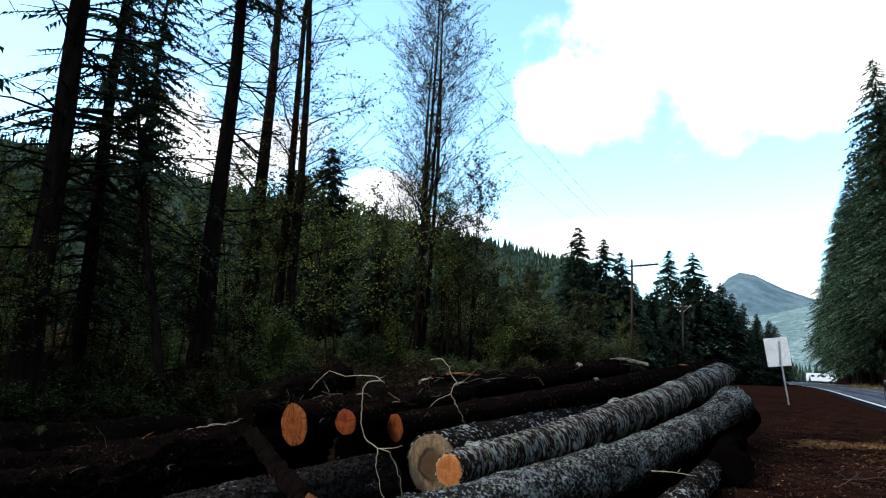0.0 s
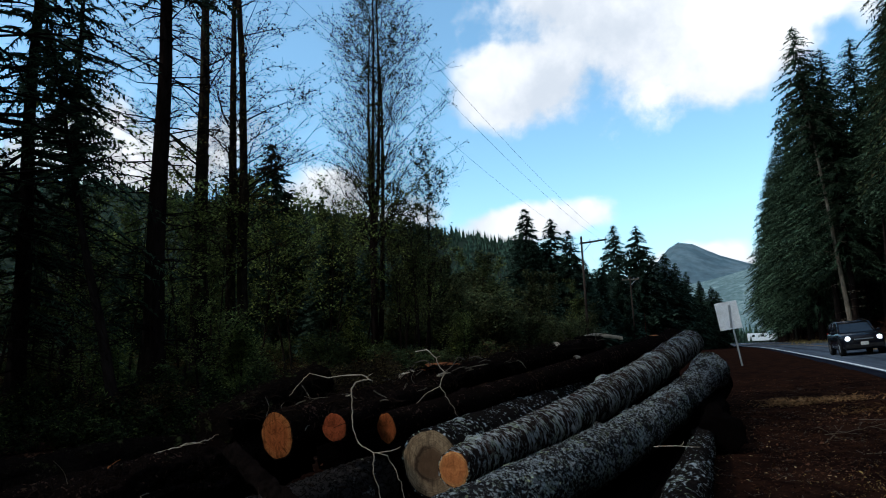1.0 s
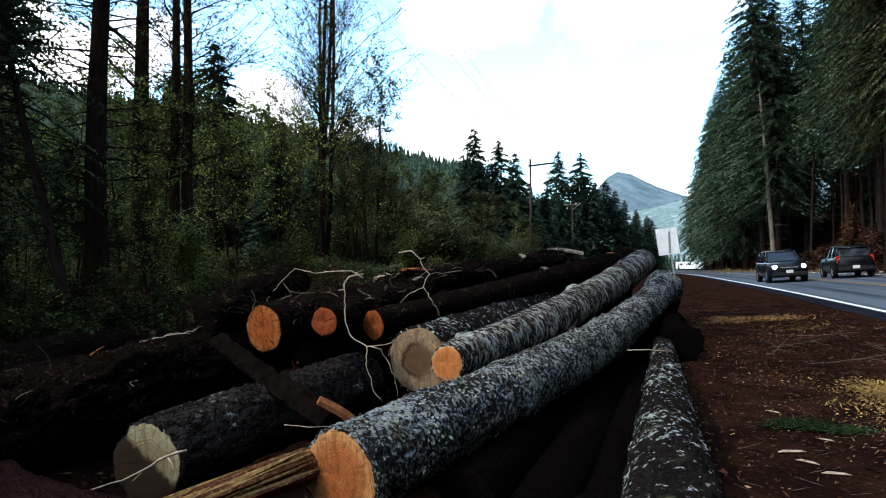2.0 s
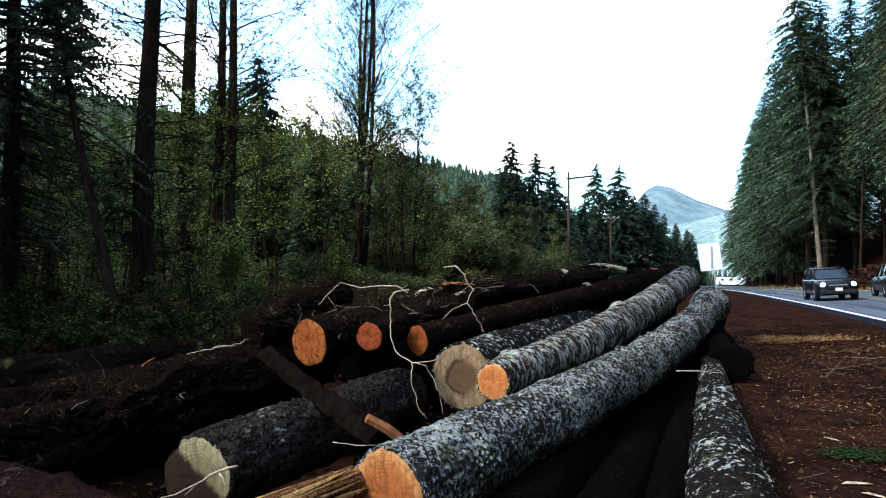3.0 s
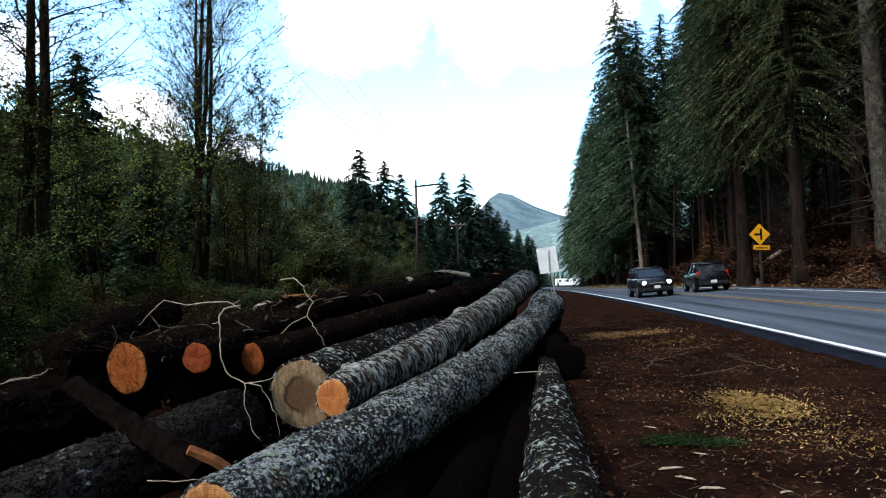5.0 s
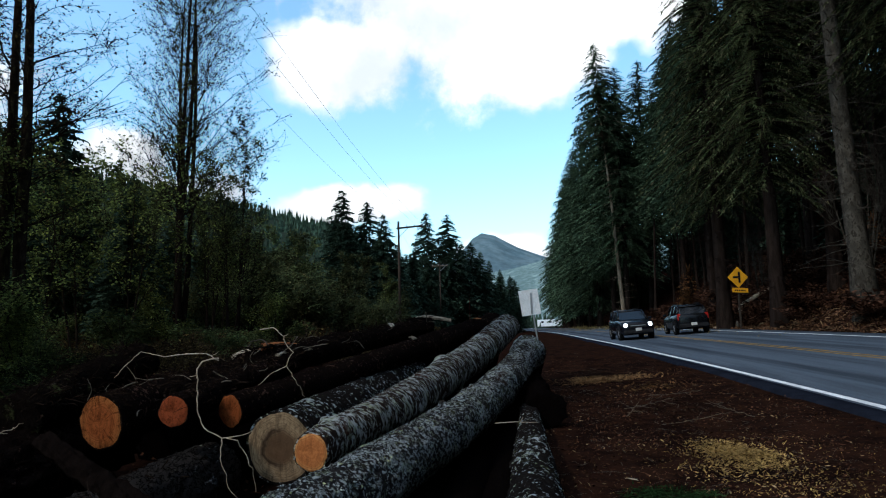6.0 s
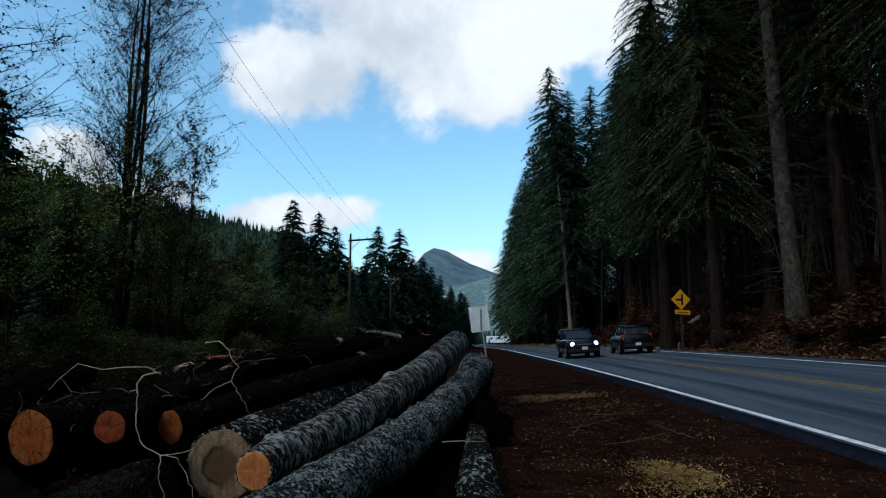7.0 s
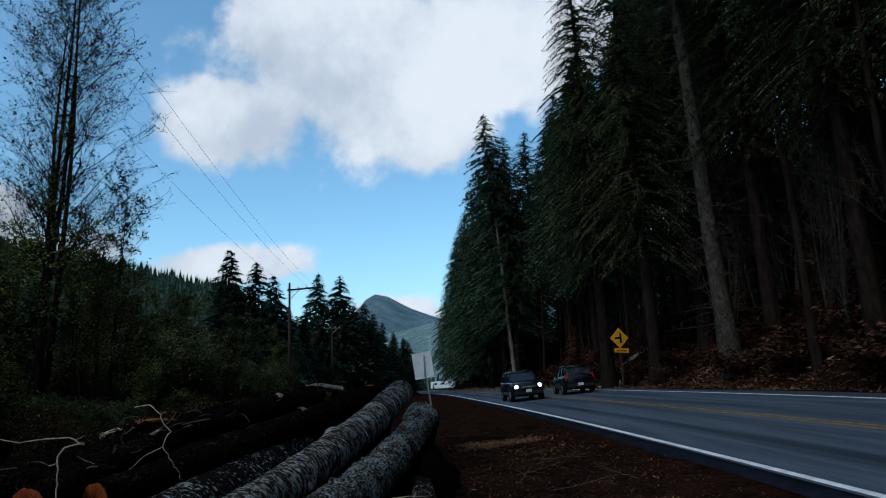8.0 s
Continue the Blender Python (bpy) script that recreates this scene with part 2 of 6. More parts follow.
def end_material(name, heart, sap, rot=None, rot_r=0.0, belt=None, rim=(0.10, 0.20), blotch=0.45, wedge=None):
    """Sawn face of a log: year rings about the local z axis, saw marks, sapwood rim and a rotten heart where there is one."""
    m = bpy.data.materials.new(name)
    m.use_nodes = True
    t = m.node_tree
    b = t.nodes["Principled BSDF"]
    co = t.nodes.new("ShaderNodeTexCoord").outputs["Object"]
    warp = nd(t, "ShaderNodeTexNoise", Scale=6.0, Detail=3.0)
    t.links.new(co, warp.inputs["Vector"])
    s = t.nodes.new("ShaderNodeSeparateXYZ")
    t.links.new(co, s.inputs[0])
    x2 = math_node(t, "MULTIPLY", s.outputs[0], s.outputs[0])
    y2 = math_node(t, "MULTIPLY", s.outputs[1], s.outputs[1])
    rad = math_node(t, "SQRT", math_node(t, "ADD", x2, y2))
    rad = math_node(t, "ADD", rad, math_node(t, "MULTIPLY", math_node(t, "SUBTRACT", warp.outputs[0], 0.5), 0.09))
    years = nd(t, "ShaderNodeTexNoise", Scale=1.0, Detail=3.0, Roughness=0.7)
    years.noise_dimensions = "1D"
    t.links.new(math_node(t, "MULTIPLY", rad, 110.0), years.inputs["W"])
    ring = years.outputs[0]
    col = mix_col(t, ramp(t, rad, *rim), heart, sap)
    col = mix_col(t, math_node(t, "MULTIPLY", ramp(t, ring, 0.46, 0.60), 0.6), col, tuple(c * 0.5 for c in heart))
    stain = nd(t, "ShaderNodeTexNoise", Scale=13.0, Detail=6.0, Roughness=0.7)
    t.links.new(co, stain.inputs["Vector"])
    col = mix_col(t, math_node(t, "MULTIPLY", ramp(t, stain.outputs[0], 0.46, 0.66), blotch), col, tuple(c * 0.32 for c in heart))
    saw = nd(t, "ShaderNodeTexNoise", Scale=1.0, Detail=4.0)
    sm = nd(t, "ShaderNodeMapping", Scale=(34.0, 6.0, 6.0), Rotation=(0, 0, 0.9))
    t.links.new(co, sm.inputs["Vector"])
    t.links.new(sm.outputs[0], saw.inputs["Vector"])
    col = mix_col(t, math_node(t, "MULTIPLY", ramp(t, saw.outputs[0], 0.46, 0.66), 0.5), col, tuple(c * 0.38 for c in heart))
    ang = math_node(t, "ARCTAN2", s.outputs[1], s.outputs[0])
    tears = nd(t, "ShaderNodeTexNoise", Scale=1.0, Detail=4.0, Roughness=0.7)
    at = t.nodes.new("ShaderNodeCombineXYZ")
    t.links.new(math_node(t, "MULTIPLY", ang, 5.5), at.inputs[0])
    t.links.new(math_node(t, "MULTIPLY", rad, 9.0), at.inputs[1])
    t.links.new(at.outputs[0], tears.inputs["Vector"])
    col = mix_col(t, math_node(t, "MULTIPLY", ramp(t, tears.outputs[0], 0.52, 0.66), blotch), col, tuple(c * 0.26 for c in heart))
    if rot:
        rw = math_node(t, "ADD", rad, math_node(t, "MULTIPLY", math_node(t, "SUBTRACT", stain.outputs[0], 0.5), 0.05))
        col = mix_col(t, math_node(t, "MULTIPLY", ramp(t, rw, rot_r + 0.02, rot_r - 0.04), 0.72), col, rot)
    if wedge:
        across = math_node(t, "ADD", math_node(t, "MULTIPLY", s.outputs[0], -0.75), math_node(t, "MULTIPLY", s.outputs[1], -1.0))
        across = math_node(t, "ADD", across, math_node(t, "MULTIPLY", math_node(t, "SUBTRACT", stain.outputs[0], 0.5), 0.12))
        col = mix_col(t, ramp(t, across, 0.02, 0.07), wedge, col)
    if belt:
        lo, hi, tone = belt
        rb = math_node(t, "ADD", rad, math_node(t, "MULTIPLY", math_node(t, "SUBTRACT", stain.outputs[0], 0.5), 0.04))
        part_way = ramp(t, math_node(t, "ADD", s.outputs[0], math_node(t, "MULTIPLY", stain.outputs[0], 0.12)), -0.06, 0.14)
        col = mix_col(t, math_node(t, "MULTIPLY", part_way, math_node(t, "MULTIPLY", ramp(t, rb, lo - 0.02, lo + 0.02), ramp(t, rb, hi + 0.02, hi - 0.02))), col, tone)
    t.links.new(col, b.inputs["Base Color"])
    b.inputs["Roughness"].default_value = 0.85
    b.inputs["Specular IOR Level"].default_value = 0.0
    h = nd(t, "ShaderNodeBump", Strength=0.35, Distance=0.006)
    t.links.new(math_node(t, "ADD", saw.outputs[0], ring), h.inputs["Height"])
    t.links.new(h.outputs[0], b.inputs["Normal"])
    return m


M = {
    "dirt": material("dirt", (0.021, 0.0092, 0.0062), 0.97, 1.9, 0.5, (0.009, 0.0045, 0.0037), 38, 1.0, (17, (0.045, 0.020, 0.012), 0.57, 0.70), spec=0.0),
    "asphalt": material("asphalt", (0.078, 0.096, 0.122), 0.85, 0.7, 0.3, (0.052, 0.064, 0.082), 130, 0.25, (1.0, (0.045, 0.05, 0.06), 0.62, 0.72), (2.2, 0.12, 1)),
    "asphalt_worn": material("worn_asphalt", (0.062, 0.077, 0.098), 0.85, 0.7, 0.3, None, 130, 0.25, None, (2.2, 0.12, 1)),
    "asphalt_dark": material("tyre_darkened_asphalt", (0.048, 0.059, 0.076), 0.85, 0.7, 0.35, None, 130, 0.25, None, (2.2, 0.12, 1)),
    "tar": material("tar", (0.012, 0.014, 0.021), 0.7, 3, 0.3, None, 90, 0.2),
    "white_paint": material("white_paint", (0.75, 0.76, 0.77), 0.7, 4, 0.25, None, 90, 0.1),
    "yellow_paint": material("yellow_paint", (0.27, 0.17, 0.06), 0.7, 4, 0.45, None, 90, 0.1),
    "bark_b": bark_material("lichen_bark", (0.042, 0.039, 0.040), (0.56, 0.61, 0.64), 0.03, 0.20, flake=30.0, relief=0.045, torn=(0.075, 0.045, 0.034)),
    "bark_a": bark_material("banded_bark", (0.055, 0.038, 0.032), (0.64, 0.66, 0.66), 0.03, 0.18, (1, 2.6, 1), 14.0, True, relief=0.04, torn=(0.115, 0.050, 0.036)),
    "bark_c": bark_material("dark_lichen_bark", (0.022, 0.018, 0.017), (0.64, 0.69, 0.72), -0.05, 0.12, flake=22.0, relief=0.04),
    "lichen": leaf_material("pale_lichen", (0.46, 0.50, 0.49), 0.65, 0.0, (0.36, 0.39, 0.22), 6.0),
    # highlights on the bark plates are put into the grey lichen colour
    "bark_e": bark_material("furrowed_bark", (0.055, 0.048, 0.046), (0.42, 0.43, 0.45), -0.13, 0.02, (1, 0.6, 1), 22.0, relief=0.12, groove=0.10, cell=17.0),
    # reddish bark patches, with lit speckle on the log tops painted into them
    "bark_dark": bark_material("dark_bark", (0.015, 0.010, 0.009), (0.12, 0.07, 0.056), -0.075, -0.05, relief=0.06),
    "bark_red": bark_material("reddish_dark_bark", (0.026, 0.013, 0.013), (0.10, 0.085, 0.095), -0.10, -0.05, relief=0.06, cell=20.0),
    "bark_moss": bark_material("mossy_dark_bark", (0.010, 0.007, 0.006), (0.06, 0.045, 0.035), -0.12, 0.16),
    # near-black bark with the pile's deep shade put into its colour
    "bark_shade": bark_material("shade_black_bark", (0.0055, 0.004, 0.004), (0.012, 0.009, 0.008), -0.13, -0.4),
    "wood_orange": end_material("fresh_cut_wood", (0.36, 0.115, 0.038), (0.50, 0.245, 0.095), rim=(0.14, 0.25), blotch=0.5),
    "wood_fresh": end_material("pale_orange_cut_wood", (0.44, 0.15, 0.05), (0.58, 0.27, 0.10), rim=(0.10, 0.15), blotch=0.42),
    "wood_red": end_material("red_cut_wood", (0.23, 0.052, 0.021), (0.28, 0.078, 0.03), blotch=0.85),
    "wood_tan": end_material("tan_cut_wood", (0.22, 0.060, 0.020), (0.28, 0.098, 0.031), blotch=0.85),
    "wood_rot": end_material("weathered_cut_wood", (0.17, 0.108, 0.062), (0.27, 0.185, 0.112), (0.070, 0.037, 0.021), 0.145, (0.135, 0.165, (0.028, 0.017, 0.012))),
    "wood_pale": end_material("pale_cut_wood", (0.19, 0.155, 0.085), (0.27, 0.23, 0.14), (0.02, 0.014, 0.010), 0.05, wedge=(0.022, 0.015, 0.011)),
    "splinter": material("split_wood", (0.33, 0.205, 0.105), 0.8, 6, 0.5, None, 30, 0.5, None, (6, 6, 6), island=1.3),
    "split_core": material("torn_heartwood", (0.13, 0.050, 0.026), 0.85, 5, 0.6, None, 26, 0.8, (9, (0.26, 0.15, 0.075), 0.52, 0.66), (4, 4, 4)),
    "sawn": material("sawn_wood", (0.36, 0.13, 0.055), 0.8, 6, 0.4, None, 40, 0.4),
    "twig": material("bare_twig", (0.44, 0.35, 0.26), 0.8, 10, 0.35, None, 80, 0.3),
    "slab": material("bark_slab", (0.0065, 0.0045, 0.004), 0.95, 5, 0.5, None, 40, 0.8, None, (3, 0.6, 3)),
    "trunk": material("conifer_bark", (0.023, 0.016, 0.0135), 0.95, 3, 0.5, None, 22, 0.9, (4, (0.040, 0.032, 0.027), 0.62, 0.76), (2, 2, 0.4)),
    # bark lightened so that sunlight on far wood is in its colour
    "trunk_sunlit": material("sunlit_trunk_bark", (0.20, 0.165, 0.125), 0.95, 2, 0.5, None, 14, 0.9, None, (2, 2, 0.5)),
    "trunk_grey": material("pale_trunk_bark", (0.080, 0.070, 0.057), 0.95, 2, 0.5, None, 14, 0.9, (4, (0.028, 0.023, 0.019), 0.47, 0.58), (2, 2, 1.3)),
    "trunk_moss": material("mossy_bark", (0.026, 0.019, 0.015), 0.95, 3, 0.5, None, 24, 0.9, (3, (0.055, 0.052, 0.022), 0.52, 0.70), (2, 2, 0.6)),
    "needle": leaf_material("fir_needles", (0.080, 0.125, 0.075), 0.75, 0.28, clumps=0.45),
    "needle_olive": leaf_material("olive_needles", (0.098, 0.122, 0.056), 0.75, 0.32, (0.12, 0.11, 0.06), 0.45),
    "needle_blue": leaf_material("far_fir_needles", (0.055, 0.092, 0.064), 0.6, 0.18),
    "needle_brown": leaf_material("dead_needles", (0.16, 0.075, 0.03), 0.6, 0.2),
    "leaf": leaf_material("green_leaves", (0.20, 0.25, 0.08), 0.75, 0.42, (0.28, 0.31, 0.08)),
    "leaf_dark": leaf_material("dark_leaves", (0.14, 0.18, 0.07), 0.75, 0.37, (0.13, 0.13, 0.04)),
    "leaf_dull": leaf_material("dull_green_leaves", (0.095, 0.115, 0.052), 0.75, 0.34, (0.085, 0.08, 0.035)),
    # shade over the near bushes is put into this darker leaf colour
    "leaf_near": leaf_material("shade_toned_leaves", (0.036, 0.048, 0.021), 0.8, 0.3, (0.08, 0.10, 0.028)),
    "leaf_autumn": leaf_material("autumn_leaves", (0.10, 0.065, 0.034), 0.75, 0.3, (0.18, 0.13, 0.045)),
    "bracken": leaf_material("brown_bracken", (0.095, 0.045, 0.029), 0.75, 0.2),
    "bank_leaf": leaf_material("dry_bank_leaves", (0.15, 0.076, 0.042), 0.75, 0.1),
    "straw": leaf_material("straw_chips", (0.50, 0.315, 0.115), 0.55, 0.1),
    "chip": leaf_material("wood_chips", (0.30, 0.20, 0.11), 0.6, 0.05),
    "litter": leaf_material("leaf_litter", (0.085, 0.038, 0.022), 0.8, 0.1),
    "shaving": leaf_material("bark_shavings", (0.24, 0.125, 0.055), 0.6, 0.1),
    "dry_twig": material("dry_grey_twig", (0.14, 0.115, 0.09), 0.9, 10, 0.4, None, 80, 0.3),
    "stake": material("dark_red_stake", (0.075, 0.022, 0.017), 0.85, 8, 0.4, None, 60, 0.3),
    "root": material("dark_rootlet", (0.020, 0.013, 0.010), 0.95, 10, 0.5, None, 80, 0.3),
    "grass": leaf_material("dry_grass", (0.36, 0.27, 0.11), 0.6, 0.2),
    "bough": leaf_material("green_bough", (0.028, 0.060, 0.022), 0.6, 0.2),
    "hill": material("wooded_hill", (0.030, 0.042, 0.030), 0.95, 0.02, 0.4, None, 0.35, 0.0),
    # distance haze is painted into the mountain's and the slope's colours
    "mountain": material("haze_tinted_mountain", (0.145, 0.195, 0.215), 1.0, 0.006, 0.4, (0.085, 0.125, 0.145), 0.05, 0.0, (0.03, (0.085, 0.13, 0.15), 0.50, 0.60), (1, 1, 0.6)),
    "slope": material("haze_tinted_slope", (0.20, 0.265, 0.255), 1.0, 0.03, 0.45, (0.12, 0.17, 0.17), 0.15, 0.0, (0.20, (0.10, 0.15, 0.15), 0.49, 0.56), (1, 1, 0.45)),
    "pole": material("pole_wood", (0.055, 0.042, 0.034), 0.9, 3, 0.4, None, 30, 0.4, None, (3, 3, 0.3)),
    "steel": material("galvanised_steel", (0.45, 0.46, 0.47), 0.5, 6, 0.2, None, 60, 0.05, metal=0.7),
    "sign_white": material("white_sign_sheet", (0.80, 0.82, 0.84), 0.5, 2, 0.12, None, 40, 0.0),
    "sign_yellow": material("yellow_sign_sheet", (0.80, 0.36, 0.02), 0.5, 3, 0.12, None, 40, 0.0),
    "black": material("black_print", (0.012, 0.012, 0.013), 0.6, 5, 0.2, None, 40, 0.0),
    "wire": material("cable", (0.16, 0.17, 0.19), 0.6, 5, 0.2, None, 40, 0.0),
}

# ---- building helpers ----


def link(name, verts, faces, mat, parent=None, label="", smooth=True, m=None):
    """One mesh object; mat may be one material."""
    me = bpy.data.meshes.new(name)
    me.from_pydata([tuple(v) for v in verts], [], faces)
    me.materials.append(mat)
    me.polygons.foreach_set("use_smooth", [smooth] * len(me.polygons))
    me.update()
    ob = new(name, me)
    if parent:
        ob.parent = parent
    if m is not None:
        ob.matrix_basis = m
    if label:
        ob["label"] = label
    return ob


def part(name, bm, mat, parent, label="", smooth=False, m=None):
    """A bmesh as one mesh object under a thing."""
    me = bpy.data.meshes.new(name)
    bm.to_mesh(me)
    bm.free()
    me.materials.append(mat)
    me.polygons.foreach_set("use_smooth", [smooth] * len(me.polygons))
    ob = new(name, me)
    ob.parent = parent
    if m is not None:
        ob.matrix_basis = m
    if label:
        ob["label"] = label
    return ob


def thing(name, at, label, category, group="", kind="", turn=0.0):
    """An empty at a thing's base, to hold its parts."""
    ob = new(name)
    ob.matrix_basis = Matrix.LocRotScale(at, Euler((0, 0, turn)), None)
    return tagged(ob, label, category, group, kind)


def box_bm(sx, sy, sz, at=(0, 0, 0), bevel=0.0):
    bm = bmesh.new()
    bmesh.ops.create_cube(bm, size=1.0, matrix=Matrix.Translation(at) @ Matrix.Diagonal((sx, sy, sz, 1)))
    if bevel:
        bmesh.ops.bevel(bm, geom=bm.edges[:], offset=bevel, segments=2, affect="EDGES", profile=0.6)
    return bm


def cyl_bm(r, length, at=(0, 0, 0), axis="Z", seg=20, r2=None, bevel=0.0):
    bm = bmesh.new()
    turn = {"X": Matrix.Rotation(radians(90), 4, "Y"), "Y": Matrix.Rotation(radians(90), 4, "X"), "Z": Matrix()}[axis]
    bmesh.ops.create_cone(bm, cap_ends=True, segments=seg, radius1=r, radius2=r if r2 is None else r2, depth=length, matrix=Matrix.Translation(at) @ turn)
    if bevel:
        rim = [e for e in bm.edges if len(e.link_faces) == 2 and any(len(f.verts) > 4 for f in e.link_faces)]
        bmesh.ops.bevel(bm, geom=rim, offset=bevel, segments=2, affect="EDGES")
    return bm


def smooth_path(points, step):
    """A Catmull-Rom line through points, in about equal steps."""
    p = [Vector(q) for q in points]
    p = [p[0] * 2 - p[1], *p, p[-1] * 2 - p[-2]]
    line = []
    for a, b, c, d in zip(p, p[1:], p[2:], p[3:]):
        n = max(2, round((c - b).length / step))
        for i in range(n):
            t = i / n
            line.append(0.5 * ((2 * b) + (c - a) * t + (2 * a - 5 * b + 4 * c - d) * t * t + (3 * b - a - 3 * c + d) * t ** 3))
    line.append(p[-2])
    return line


def tube(verts, faces, path, radii, seg, cap=True, rough=None):
    """Adds a tube along a path; rough(i, k, point, normal) gives the extra radius."""
    n = len(path)
    first = len(verts)
    up = Vector((0, 0, 1))
    for i, c in enumerate(path):
        along = (path[min(i + 1, n - 1)] - path[max(i - 1, 0)])
        if along.length < 1e-9:
            along = Vector((0, 0, 1))
        along.normalize()
        if abs(along.dot(up)) > 0.95:
            up = Vector((1, 0, 0)) if abs(along.x) < 0.9 else Vector((0, 1, 0))
        side = along.cross(up).normalized()
        over = side.cross(along)
        up = over
        r = radii[i] if hasattr(radii, "__len__") else radii
        for k in range(seg):
            a = 2 * math.pi * k / seg
            d = side * math.cos(a) + over * math.sin(a)
            verts.append(c + d * (r + (rough(i, k, c + d * r, d) if rough else 0.0)))
    for i in range(n - 1):
        for k in range(seg):
            a, b = first + i * seg + k, first + i * seg + (k + 1) % seg
            faces.append((a, b, b + seg, a + seg))
    if cap:
        faces.append(tuple(first + k for k in reversed(range(seg))))
        faces.append(tuple(first + (n - 1) * seg + k for k in range(seg)))


# ---- road and ground ----


def road_x(y):
    """The near white line's x."""
    if y < 45:
        return 5.30 - 0.0264 * y
    return 4.11 - 0.0145 * (y - 45) - 0.0004 * max(0.0, y - 70) ** 2 if y < 240 else -10.28 - 0.15 * (y - 240)


def road_z(y):
    return 0.15 + 0.7 * (1 - math.exp(-max(y, -30) / 25)) if y > -8 else 0.15 + 0.7 * (1 - math.exp(8 / 25)) + 0.01 * (y + 8)


def surface_z(x, y):
    """Height of the road's own surface."""
    return road_z(y) + 0.06 * (x - road_x(y))


def ground_z(x, y):
    o = x - road_x(y)
    rz = road_z(y)
    if o < -0.4:
        d = -0.4 - o
        base = 0.14 + 0.5 * (1 - math.exp(-max(y, 0) / 45))
        k = min(1.0, d / 3.0)
        k = k * k * (3 - 2 * k)
        z = (rz - 0.07) * (1 - k) + min(base, rz) * k
        z += 0.30 * min(1.0, max(0.0, (-2.6 - x) / 1.8)) * (1 if y < 60 else 0)
        if -0.5 < y < 10.5 and -1.6 < x < 0.3:
            z -= 0.5 * math.exp(-((x + 0.60) / 0.52) ** 4) * min(1.0, (y + 0.5) / 1.5, (10.5 - y) / 1.5)
        z -= 0.26 * math.exp(-((x + 2.9) / 1.0) ** 4 - ((y - 3.1) / 1.3) ** 4)
        k2 = min(1.0, d / 0.8)
        z += k2 * (0.045 * noise.noise((x * 0.9, y * 0.9, 3)) + 0.02 * noise.noise((x * 4, y * 4, 7)))
        if x < -14:
            z += min(30.0, (-14 - x) * 0.035)
        return z
    if o < 8.0:
        return rz + 0.06 * o - 0.12
    d = o - 8.0
    z = rz + 0.48 - 0.05 * min(d, 1.0)
    if d > 1.6:
        rise = 0.55 * (d - 1.6) if d < 6 else 2.42 + 0.78 * (d - 6) if d < 40 else 28.9 + 0.3 * (d - 40)
        if y > 130:
            rise *= max(0.0, 1 - (y - 130) / 60)
        z += min(rise, 60.0)
    return z + min(1.0, d) * (0.10 * noise.noise((x * 0.5, y * 0.5, 1)) + 0.05 * noise.noise((x * 2.1, y * 2.1, 5)))


def axis_steps(lo, hi, fine, first, growth):
    out = list(np.arange(lo, hi + 1e-6, fine))
    s, v = first, hi
    while v < 3000:
        v += s
        s *= growth
        out.append(v)
    s, v = first, lo
    while v > -3000:
        v -= s
        s *= growth
        out.insert(0, v)
    return out


xs = axis_steps(-6, 18, 0.2, 0.4, 1.13)
ys = axis_steps(-2, 32, 0.2, 0.4, 1.08)
gv = [(x, y, ground_z(x, y)) for y in ys for x in xs]
nx = len(xs)
gf = [(j * nx + i, j * nx + i + 1, (j + 1) * nx + i + 1, (j + 1) * nx + i) for j in range(len(ys) - 1) for i in range(nx - 1)]
ground = tagged(link("ground", gv, gf, M["dirt"]), "dark reddish-brown bare earth with forest litter beside the road", "ground", kind="structure")


def strip(name, o1, o2, lift, mat, y0=-60, y1=330, step=1.0, thick=0.0):
    """A band along the road between two offsets from the near white line."""
    v, f = [], []
    yy = np.arange(y0, y1 + 1e-6, step)
    cols = [o1 + (o2 - o1) * i / 6 for i in range(7)] if o2 - o1 > 2 else [o1, o2]
    for y in yy:
        for o in cols:
            v.append((road_x(y) + o, y, surface_z(road_x(y) + o, y) + lift))
    n = len(cols)
    for j in range(len(yy) - 1):
        for i in range(n - 1):
            f.append((j * n + i, j * n + i + 1, (j + 1) * n + i + 1, (j + 1) * n + i))
    if thick:
        base = len(v)
        for j, y in enumerate(yy):
            for o in (cols[0] - 0.06, cols[-1] + 0.06):
                v.append((road_x(y) + o, y, surface_z(road_x(y) + o, y) - thick))
        for j in range(len(yy) - 1):
            f.append((base + 2 * j, j * n, (j + 1) * n, base + 2 * j + 2))
            f.append((j * n + n - 1, base + 2 * j + 1, base + 2 * j + 3, (j + 1) * n + n - 1))
    return link(name, v, f, mat)


tagged(strip("road", -0.12, 8.0, 0.0, M["asphalt"], thick=0.16), "grey-blue banked two-lane asphalt highway with worn wheel tracks", "road", kind="structure")
tagged(strip("road_edge", -0.46, -0.12, -0.003, M["tar"], thick=0.16), "dark crumbling asphalt edge outside the white line", "road edge", kind="structure")
for o_, w_, tone in ((1.35, 0.62, "asphalt_worn"), (1.40, 0.30, "asphalt_dark"), (2.75, 0.50, "asphalt_worn"), (4.6, 0.50, "asphalt_worn"), (5.9, 0.50, "asphalt_worn")):
    tagged(strip("wheel_track", o_ - w_ / 2, o_ + w_ / 2, 0.003 if w_ > 0.4 else 0.005, M[tone]), "darker worn wheel track along the asphalt lane", "road marking", kind="structure")
tagged(strip("edge_line", -0.06, 0.07, 0.004, M["white_paint"]), "white painted edge line", "road marking", kind="structure")
tagged(strip("edge_line", 6.95, 7.07, 0.004, M["white_paint"]), "white painted edge line", "road marking", kind="structure")
